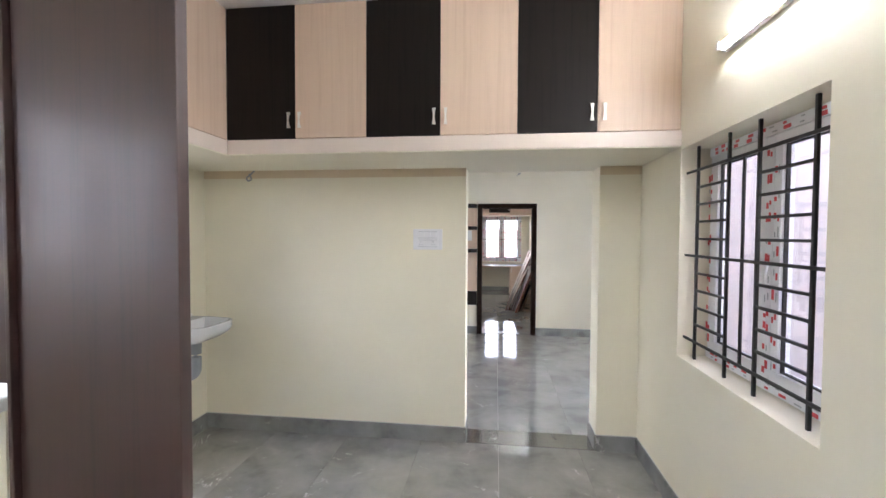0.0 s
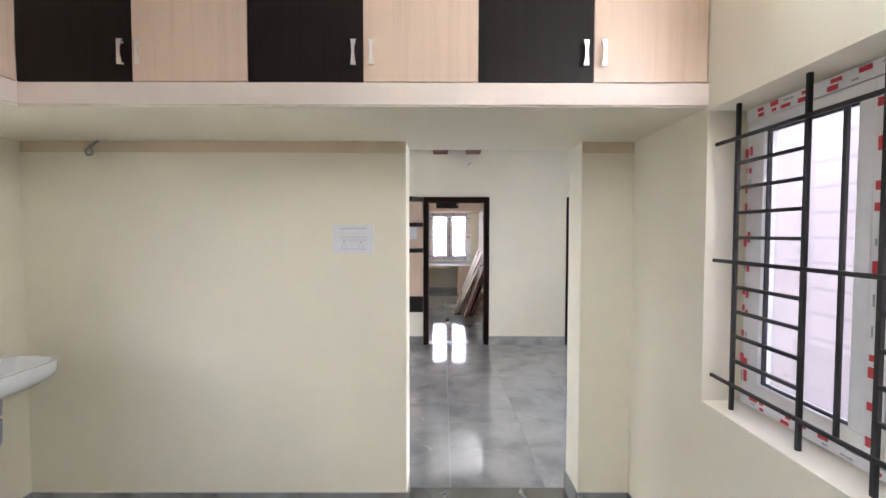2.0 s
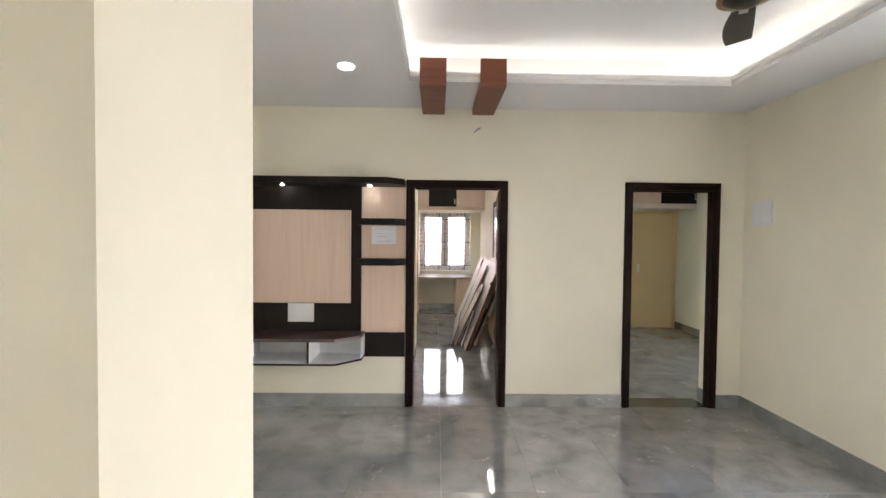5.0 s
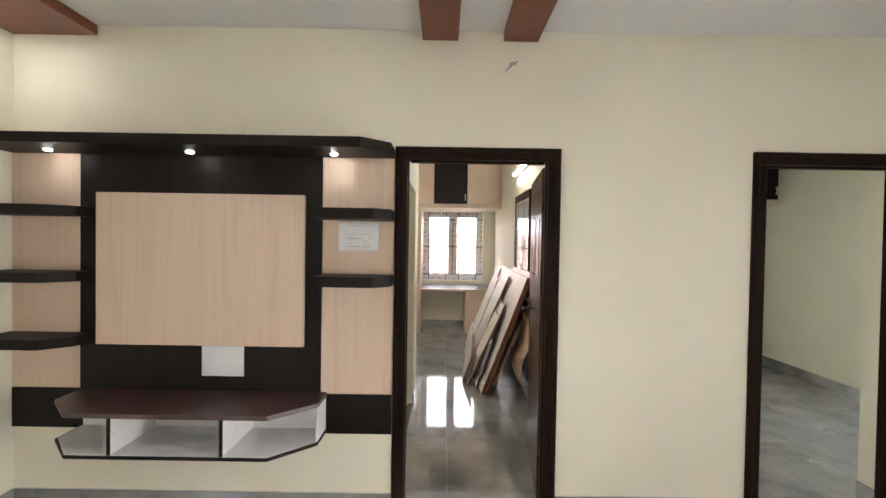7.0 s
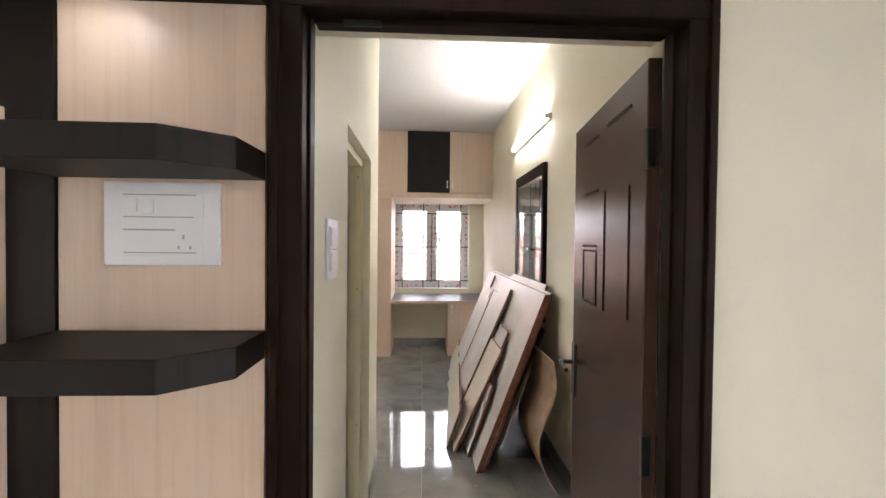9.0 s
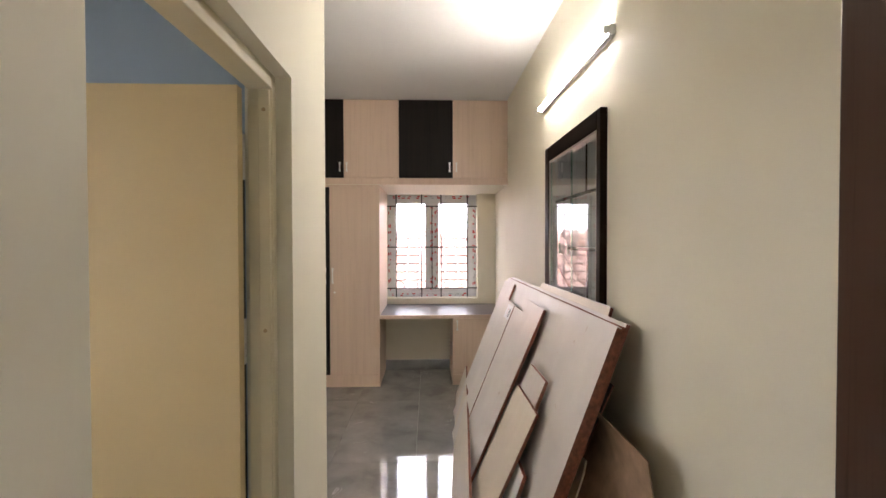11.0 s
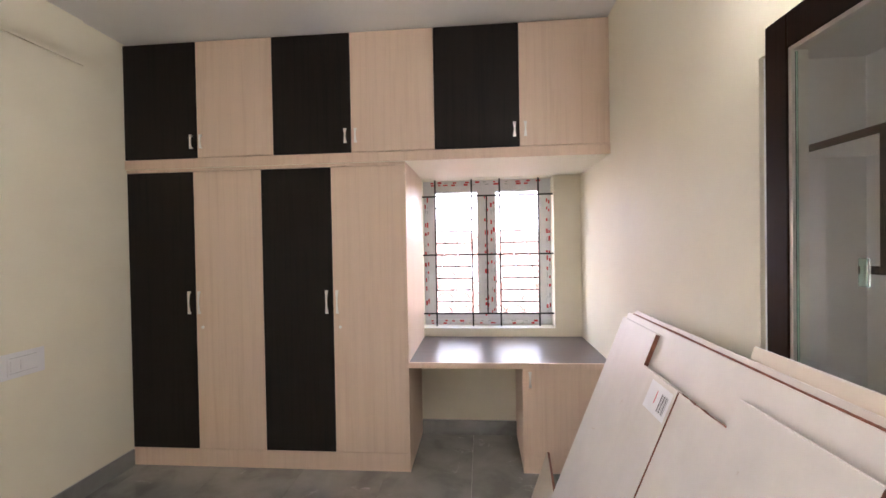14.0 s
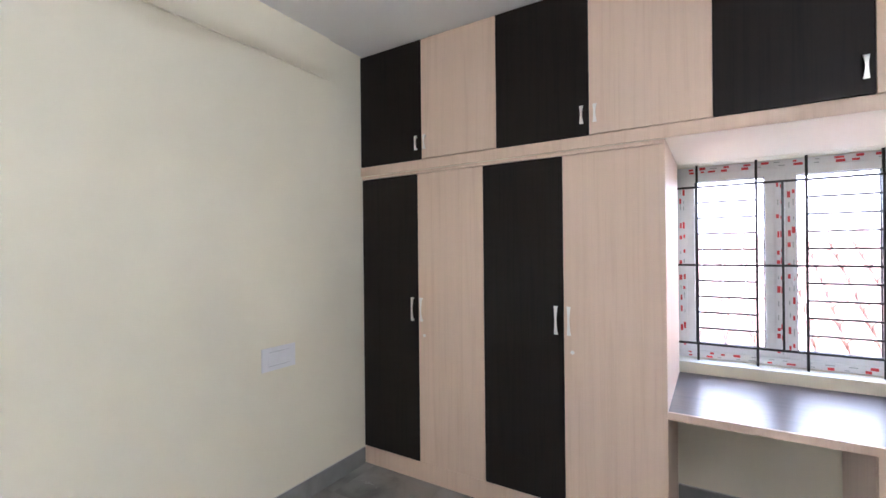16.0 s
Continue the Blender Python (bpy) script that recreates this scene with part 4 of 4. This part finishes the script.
loft("overhead_cabinet", [1.45, 2.05, 2.65, 3.25, 3.85, 4.447], 9.45, 10.05, 2.201, TOP, [1, 0, 1, 0, 1], "overhead loft cabinet with dark and pale doors in the second room", [1, 0, 1, 0, 1])

# ---- bedroom ----
LFY = 11.305
structure("loft_slab_bedroom", boxes((BL, BR, LFY + 0.004, BB, 2.172, 2.238)), WALL, "cream painted loft slab", "slab")
structure("trim_loft_bedroom", boxes((BL, BR, LFY - 0.004, LFY + 0.004, 2.174, 2.238)), OAK, "pale oak edge strip of the loft slab", "trim")
loft("overhead_cabinet", [BL, -1.782, -1.215, -0.65, -0.065, 0.514, BR], LFY, BB, 2.242, TOP - 0.012, [1, 0, 1, 0, 1, 0], "overhead loft cabinet with alternating dark and pale doors", [1, 0, 1, 0, 1, 0])

wr = thing("wardrobe", (-1.3, 11.7, 0), "tall four-door wardrobe with dark and pale doors", "wardrobe")
W_X = [BL + 0.001, -1.828, -1.318, -0.806, -0.274]
part("body", boxes((W_X[0], W_X[-1] - 0.018, 11.338, BB - 0.002, 0.13, 2.172)), OAK, wr)
part("side_panel", boxes((W_X[-1] - 0.018, W_X[-1], 11.32, BB - 0.002, 0.0, 2.172), bevel=0.001), OAK, wr, "pale laminate end panel catching the window light")
part("plinth", boxes((W_X[0], W_X[-1] - 0.018, 11.322, 11.34, 0.0, 0.128)), OAK, wr)
part("top_strip", boxes((W_X[0], W_X[-1], 11.314, 11.337, 2.150, 2.171)), OAK, wr)
for i, (a, b) in enumerate(zip(W_X, W_X[1:])):
    dark = i % 2 == 0
    d = part("door", boxes((a + 0.0015, b - 0.0015, 11.317, 11.337, 0.133, 2.146), bevel=0.001), WENGE if dark else OAK, wr, "black-brown laminate door" if dark else "pale oak laminate door")
    bow_handle(d, b - 0.04 if dark else a + 0.035, 11.317, 1.20, -1, 0.165)
    if not dark:
        part("lock", rod(bmesh.new(), (a + 0.05, 11.311, 1.02), (a + 0.05, 11.318, 1.02), 0.011), CHROME, d, "round cam lock", True)

dk = thing("study_desk", (0.4, 11.75, 0.755), "dark laminate study desk top with a pale edge", "desk")
part("top", boxes((W_X[-1] + 0.001, BR - 0.001, 11.335, BB - 0.001, 0.733, 0.768)), DESK_TOP, dk)
part("edge_band", boxes((W_X[-1] + 0.001, BR - 0.001, 11.317, 11.3348, 0.731, 0.770), bevel=0.002), OAK, dk)
uc = thing("desk_cabinet", (0.8, 11.7, 0), "small pale oak one-door cabinet under the desk", "cabinet")
part("body", boxes((0.512, BR - 0.014, 11.365, BB - 0.014, 0.0, 0.731)), OAK, uc)
d = part("door", boxes((0.514, BR - 0.014, 11.343, 11.362, 0.115, 0.724), bevel=0.001), OAK, uc)
part("plinth", boxes((0.512, BR - 0.014, 11.348, 11.363, 0.0, 0.112)), OAK, uc)
bow_handle(d, 0.56, 11.343, 0.655, -1, 0.11)

switch_plate((BL, 10.55, 0.965), 0.24, 0.14, "x", 1, [(0.2, 0.4, 0.3, 0.7, "rocker"), (0.42, 0.6, 0.3, 0.7, "rocker"), (0.18, 0.8, 0.8, 0.815, "line"), (0.18, 0.8, 0.2, 0.215, "line")], "white switch plate low on the cream bedroom wall")
switch_plate((CX, 6.85, 1.553), 0.163, 0.20, "x", 1, [(0.2, 0.8, 0.55, 0.85, "rocker"), (0.2, 0.8, 0.15, 0.45, "rocker"), (0.18, 0.82, 0.49, 0.505, "line")], "white upright switch plate in the corridor")

# bathroom behind the corridor wall
structure("wall_bathroom_lining", boxes((BL, CX - 0.16, CY - 0.20, CY - 0.142, 0, TOP)), BLUE, "pale blue bathroom wall", "wall")
bf = thing("door_frame_3", (CX - 0.07, 7.5, 0), "cream painted bathroom door frame", "door frame", "", "structure")
fx0, fx1 = -0.285, -0.212
part("jamb", boxes((fx0, fx1, BATH[0], BATH[0] + 0.05, 0.02, BATH[3]), (fx0, fx0 + 0.03, BATH[0] + 0.05, BATH[0] + 0.062, 0.02, BATH[3] - 0.05), bevel=0.003), FRAME_CREAM, bf)
part("jamb", boxes((fx0, fx1, BATH[1] - 0.032, BATH[1], 0.02, BATH[3]), (fx0 + 0.035, fx1 - 0.004, BATH[1] - 0.045, BATH[1] - 0.032, 0.02, BATH[3] - 0.05), bevel=0.003), FRAME_CREAM, bf)
part("head", boxes((fx0, fx1, BATH[0] + 0.05, BATH[1] - 0.032, BATH[3] - 0.045, BATH[3]), bevel=0.003), FRAME_CREAM, bf)
for z in (0.5, 1.3, 1.95):
    part("screw", rod(bmesh.new(), (fx1 - 0.02, BATH[1] - 0.047, z), (fx1 - 0.02, BATH[1] - 0.0445, z), 0.006, seg=10), BRASS, bf)
bd = thing("door_3", (fx0, 7.86, 0.02), "plain cream-yellow bathroom door standing open inwards", "door", "", "structure")
lf = part("leaf", boxes((-1.05, -0.288, 7.88, 7.914, 0.03, 2.005), bevel=0.001), YELLOW_DOOR, bd)
# Dark strip stands in for the shaded gap between leaf and frame.
part("hinge_strip", boxes((-0.302, -0.294, 7.9145, 7.940, 0.03, 1.86)), DARK_GREY, bd, "dark strip for the shade in the hinge gap")
for z in (0.35, 1.27, 1.81):
    part("hinge", boxes((-0.2925, -0.287, 7.9145, 7.930, z - 0.066, z + 0.066)), CHROME, bd, "steel butt hinge")
part("latch", boxes((-1.03, -0.98, 7.863, 7.88, 0.98, 1.02), bevel=0.003), BLACK_STEEL, lf)

# recessed showcase
sc = thing("showcase", (BR, (NI[0] + NI[1]) / 2, NI[2]), "recessed wall showcase with glass doors and dark frame", "showcase")
y0, y1, z0, z1 = NI
yf = 9.64   # the frame covers the far end of the niche
X0 = BR + 0.002
part("frame", boxes((BR - 0.035, BR + 0.012, y0 - 0.05, y0, z0 - 0.06, z1 + 0.055), (BR - 0.035, BR + 0.012, yf - 0.055, yf + 0.035, z0 - 0.06, z1 + 0.055), (BR - 0.035, BR + 0.012, y0, yf - 0.055, z1 - 0.04, z1 + 0.055), (BR - 0.035, BR + 0.012, y0, yf - 0.055, z0 - 0.06, z0 + 0.04), bevel=0.004), FRAME_WOOD, sc, "wide dark wooden frame")
for r in ((y0, y0 + 0.012, z0 + 0.04, z1 - 0.04), (yf - 0.067, yf - 0.055, z0 + 0.04, z1 - 0.04), (y0 + 0.012, yf - 0.067, z1 - 0.052, z1 - 0.04), (y0 + 0.012, yf - 0.067, z0 + 0.04, z0 + 0.052)):
    part("glass_track", boxes((BR - 0.03, BR + 0.012, *r)), CHROME, sc, "thin aluminium sliding track")
part("lining", boxes((BR + 0.30, BR + 0.338, y0, y1, z0, z1), (X0 + 0.012, BR + 0.30, y0, y0 + 0.01, z0, z1), (X0 + 0.012, BR + 0.30, y1 - 0.01, y1, z0, z1), (X0 + 0.012, BR + 0.30, y0 + 0.01, y1 - 0.01, z1 - 0.01, z1), (X0 + 0.012, BR + 0.30, y0 + 0.01, y1 - 0.01, z0, z0 + 0.01)), WHITE_LAM, sc, "white laminate lining")
for a, b, z in ((y0 + 0.01, y1 - 0.01, 1.848), (y0 + 0.01, 9.46, 1.516)):
    s = part("shelf", boxes((BR + 0.066, BR + 0.30, a, b, z - 0.009, z + 0.009)), WHITE_LAM, sc)
    part("shelf_edge", boxes((BR + 0.062, BR + 0.0658, a, b, z - 0.010, z + 0.010)), FRAME_WOOD, s, "dark edge band")
for y, a, b in ((9.14, 1.858, 2.14), (9.415, 1.526, 1.838), (9.12, z0 + 0.01, 1.506)):
    s = part("divider", boxes((BR + 0.066, BR + 0.30, y - 0.009, y + 0.009, a, b)), WHITE_LAM, sc)
    part("divider_edge", boxes((BR + 0.062, BR + 0.0658, y - 0.010, y + 0.010, a, b)), FRAME_WOOD, s, "dark edge band")
for x, a, b, k in ((BR - 0.022, 9.143, yf - 0.07, 9.24), (BR - 0.008, y0 + 0.015, 9.20, 9.41)):
    gp = part("glass_door", boxes((x, x + 0.005, a, b, z0 + 0.055, z1 - 0.055)), CAB_GLASS, sc, "clear sliding glass pane")
    gp.visible_shadow = False
    for e in (a, b):
        part("glass_edge", boxes((x - 0.0005, x + 0.0055, e - 0.0012, e + 0.0012, z0 + 0.056, z1 - 0.056)), GREEN_GLASS, gp, "green polished glass edge")
for x, k in ((BR - 0.022, 9.359), (BR - 0.022, 9.196)):
    part("finger_pull", boxes((x - 0.008, x - 0.0005, k - 0.013, k + 0.013, 1.485, 1.55), bevel=0.003), GREEN_GLASS, sc, "small green glass finger pull")


def leaning_board(label, near, far, bottom, top, high, thick, face, group="leaning boards", far_shift=0.0, lipped=False):
    """A sheet that stands on the floor and leans towards the wall: bottom and top are its foot's and head's x."""
    dx = top - bottom
    n = Vector((high, 0, -dx)).normalized() * thick
    lift = -n.z + 0.0005
    th = thing("board", ((bottom + top) / 2, (near + far) / 2, 0), label, "board", group)
    rng = random.Random(int(near * 1000 + high * 77))
    bm = bmesh.new()
    k = 10
    f0, f1, b0, b1 = [], [], [], []
    for i in range(k + 1):
        y = near + (far - near) * i / k
        s = far_shift * i / k
        w = rng.uniform(-0.002, 0.002)
        p, q = Vector((bottom + s, y, lift)), Vector((top + s, y, high + lift + w))
        f0.append(bm.verts.new(p)), f1.append(bm.verts.new(q))
        b0.append(bm.verts.new(p + n)), b1.append(bm.verts.new(q + n))
    for i in range(k):
        bm.faces.new((f0[i], f0[i + 1], f1[i + 1], f1[i]))
    core = bmesh.new()
    cf = [[core.verts.new(v.co + n * 0.06) for v in row] for row in (f0, f1)] + [[core.verts.new(v.co) for v in row] for row in (b0, b1)]
    for i in range(k):
        core.faces.new((cf[1][i], cf[1][i + 1], cf[3][i + 1], cf[3][i]))
        core.faces.new((cf[0][i], cf[0][i + 1], cf[2][i + 1], cf[2][i]))
        core.faces.new((cf[2][i], cf[2][i + 1], cf[3][i + 1], cf[3][i]))
        core.faces.new((cf[0][i], cf[0][i + 1], cf[1][i + 1], cf[1][i]))
    for i in (0, k):
        core.faces.new((cf[0][i], cf[1][i], cf[3][i], cf[2][i]))
    bmesh.ops.recalc_face_normals(core, faces=core.faces)
    for row in (b0, b1):
        for v in row:
            bm.verts.remove(v)
    geo = bmesh.ops.extrude_face_region(bm, geom=list(bm.faces))
    for v in [e for e in geo["geom"] if isinstance(e, bmesh.types.BMVert)]:
        v.co += n * 0.05
    bmesh.ops.recalc_face_normals(bm, faces=bm.faces)
    part("core", core, BOARD_EDGE, th, "raw red-brown chipboard core")
    part("facing", bm, face, th, "worn pale laminate facing")
    if lipped:
        up = Vector((dx, 0, high)).normalized() * 0.0025
        strip = bmesh.new()
        rows = []
        for y, s in ((near, 0.0), (far, far_shift)):
            q = Vector((top + s, y, high + lift))
            rows.append([strip.verts.new(p) for p in (q - up, q + n - up, q + n + up, q + up)])
        for j in range(4):
            strip.faces.new((rows[0][j], rows[0][(j + 1) % 4], rows[1][(j + 1) % 4], rows[1][j]))
        strip.faces.new(rows[0]), strip.faces.new(rows[1])
        bmesh.ops.recalc_face_normals(strip, faces=strip.faces)
        part("lipping", strip, BOARD_FACE, th, "chipped pale edge strip")
    return th


leaning_board("large worn white laminated board leaning on the wall", 8.30, 10.62, 0.525, 0.985, 1.22, 0.018, BOARD_FACE, lipped=True)
leaning_board("raw brown chipboard sheet leaning behind the worn white board", 8.302, 10.60, 0.546, 1.004, 1.221, 0.020, BOARD_EDGE)
leaning_board("large white laminated board at the back of the stack", 8.31, 10.63, 0.572, 1.027, 1.228, 0.018, BOARD_FACE, lipped=True)
leaning_board("short scratched board standing tall behind the stack", 8.545, 9.72, 0.70, 1.062, 1.262, 0.016, BOARD_FACE2, lipped=True)
leaning_board("narrow white board leaning at the end of the stack", 10.19, 10.60, 0.475, 0.955, 1.20, 0.018, BOARD_FACE, lipped=True)
leaning_board("white board with a printed paper label near its top", 9.83, 10.15, 0.4395, 0.885, 1.082, 0.018, BOARD_FACE, lipped=True)
leaning_board("narrow white board leaning beside the labelled one", 9.50, 9.83, 0.4478, 0.890, 1.078, 0.018, BOARD_FACE)
leaning_board("long white offcut with a brown edge leaning on the stack", 9.12, 9.54, 0.412, 0.915, 1.16, 0.018, BOARD_FACE, lipped=True)
leaning_board("small grey-white offcut leaning on the large board", 8.70, 9.01, 0.46, 0.810, 0.88, 0.018, BOARD_FACE)
leaning_board("cream offcut with a chipped brown corner", 8.60, 9.015, 0.395, 0.742, 0.762, 0.016, BOARD_FACE2)
leaning_board("small grey offcut at the foot of the stack", 8.52, 8.80, 0.485, 0.665, 0.52, 0.018, WHITE_LAM)
leaning_board("long low cream strip leaning at the foot of the stack", 8.66, 11.06, 0.34, 0.44, 0.285, 0.016, BOARD_FACE2, far_shift=0.19)

# paper label on one of the boards
lab = thing("paper_label", (0.86, 9.93, 1.0), "white printed paper label stuck on the board", "label")


def on_board(u0, u1, v0, v1, lift):
    """A thin slip on the labelled board: u along the wall, v up its slope."""
    d = Vector((0.885 - 0.4395, 0, 1.082))
    n = Vector((-d.z, 0, d.x)).normalized()
    bm = bmesh.new()
    vs = []
    for e in (0, 0.0006):
        for u, v in ((u0, v0), (u1, v0), (u1, v1), (u0, v1)):
            vs.append(bm.verts.new(Vector((0.4395, u, 0.0075)) + d * v + n * (lift + e)))
    for f in ((0, 1, 2, 3), (7, 6, 5, 4), (0, 4, 5, 1), (1, 5, 6, 2), (2, 6, 7, 3), (3, 7, 4, 0)):
        bm.faces.new([vs[i] for i in f])
    bmesh.ops.recalc_face_normals(bm, faces=bm.faces)
    return bm


part("paper", on_board(9.845, 10.02, 0.895, 0.985, 0.0005), PLASTIC, lab)
for i in range(6):
    part("print_bar", on_board(9.862 + 0.009 * i, 9.866 + 0.009 * i, 0.91, 0.965, 0.0013), DARK_GREY if i % 2 else FILM_GREY, lab)
part("print_bar", on_board(9.945, 9.95, 0.925, 0.965, 0.0013), FILM_RED, lab)

# curled plywood sheet and dark torn sheet behind the stack
cs = thing("plywood_sheet", (1.0, 8.35, 0), "thin curled brown plywood sheet standing behind the boards", "plywood")
cm = bmesh.new()
prof = [(1.0, 0.003), (0.93, 0.12), (0.885, 0.24), (0.88, 0.36), (0.92, 0.48), (0.965, 0.58), (0.985, 0.70), (0.965, 0.84)]
rows = []
for (x, z), nxt in zip(prof, prof[1:] + prof[-1:]):
    rows.append([cm.verts.new((x + o, y, z)) for y in (8.02, 8.60) for o in (0.0, 0.005)])
for a, b in zip(rows, rows[1:]):
    for i, j in ((0, 2), (2, 3), (3, 1), (1, 0)):
        cm.faces.new((a[i], a[j], b[j], b[i]))
cm.faces.new((rows[0][0], rows[0][1], rows[0][3], rows[0][2])), cm.faces.new((rows[-1][0], rows[-1][2], rows[-1][3], rows[-1][1]))
bmesh.ops.recalc_face_normals(cm, faces=cm.faces)
part("sheet", cm, KRAFT, cs, "", True)
ts = thing("torn_sheet", (0.85, 8.5, 0), "torn dark-backed sheet with ragged cream edge", "sheet")
tm = bmesh.new()
rng = random.Random(4)
edge = []
for i in range(15):
    u = i / 14
    edge.append((0.66 + 0.24 * u, 8.42 + rng.uniform(-0.025, 0.025) - 0.06 * math.sin(u * 3.1), 0.05 + 0.60 * u))
va = [tm.verts.new(p) for p in edge]
vb = [tm.verts.new((p[0] + 0.01, 9.0, p[2])) for p in edge]
vc = [tm.verts.new((p[0] + 0.006, p[1], p[2] - 0.003)) for p in edge]
vd = [tm.verts.new((p[0] + 0.016, 9.0, p[2] - 0.003)) for p in edge]
for i in range(14):
    tm.faces.new((va[i], va[i + 1], vb[i + 1], vb[i]))
    tm.faces.new((vc[i], vd[i], vd[i + 1], vc[i + 1]))
    tm.faces.new((va[i], vc[i], vc[i + 1], va[i + 1]))
bmesh.ops.recalc_face_normals(tm, faces=tm.faces)
part("ragged_sheet", tm, BOARD_FACE2, ts)
leaning_board("dark backing sheet leaning behind the stack", 8.44, 9.4, 0.62, 1.03, 0.95, 0.006, DARK_GREY)

# ---- outside ----
tagged(new("ground", mesh_of("ground", boxes((-400, 400, -400, 400, -3.6, -3.4)), GROUND)), "dusty ground far below the windows", "ground", "", "structure")
# Glowing panels stand in for daylight and light the north windows.
tagged(new("backdrop", mesh_of("backdrop", boxes((-90, 90, 70, 70.5, -3.4, 60), (-90, 90, -70.5, -70, -3.4, 60)), GLOW_NORTH_SOUTH)), "glowing daylight backdrops before and behind the house", "backdrop", "", "structure")
# West panel glows strongest, so its windows fill the rooms with light.
tagged(new("backdrop_side", mesh_of("backdrop_side", boxes((-90.5, -90, -70, 70, -3.4, 60)), GLOW_WEST)), "brighter glowing backdrop that lights the west windows", "backdrop", "", "structure")
# East panel has its own glow, set for the hall and second room.
tagged(new("backdrop_east", mesh_of("backdrop_east", boxes((90, 90.5, -70, 70, -3.4, 60)), GLOW_EAST)), "glowing backdrop that lights the east openings", "backdrop", "", "structure")
nb = thing("neighbour_house", (3.6, 1.0, -3.4), "plain pink plastered neighbouring house wall, raised to shade the alley", "house")
# Upper storey and parapet are unseen, added height that shades the alley.
part("wall", boxes((2.42, 5.5, -4.0, 2.46, -3.4, 5.6)), PINK_WALL, nb)
part("parapet", boxes((2.38, 5.56, -4.06, 2.47, 5.6, 5.75), bevel=0.02), PINK_WALL, nb)
rf = thing("neighbour_roof", (0.3, 17.0, -3.4), "low clay-tiled roof of the house behind", "roof")
part("wall", boxes((-5, 6, 16.2, 20, -3.4, 0.25)), PINK_WALL, rf)
for k in range(9):
    rb = bmesh.new()
    for j in range(34):
        x = -4.6 + j * 0.3
        rod(rb, (x, 15.4 + 0.36 * k, 0.25 + 0.17 * k), (x, 15.4 + 0.36 * (k + 1) + 0.04, 0.25 + 0.17 * (k + 1) + 0.01), 0.15, 0.13, 10)
    tagged(part("tile_row", rb, CLAY, rf), "", "", "", "stuff")

# ---- floor tiles ----
TX, TY = 0.6, 1.2
tile_me = mesh_of("tile", boxes((0.0008, TX - 0.0008, 0.0008, TY - 0.0008, -0.012, 0.0)), TILE)
for i in range(13):
    for j in range(14):
        t = new("tile", tile_me)
        t.parent = floor
        t.location = (0.155 - 5 * TX + i * TX + 0.0, -3.5 + j * TY, 0.0)
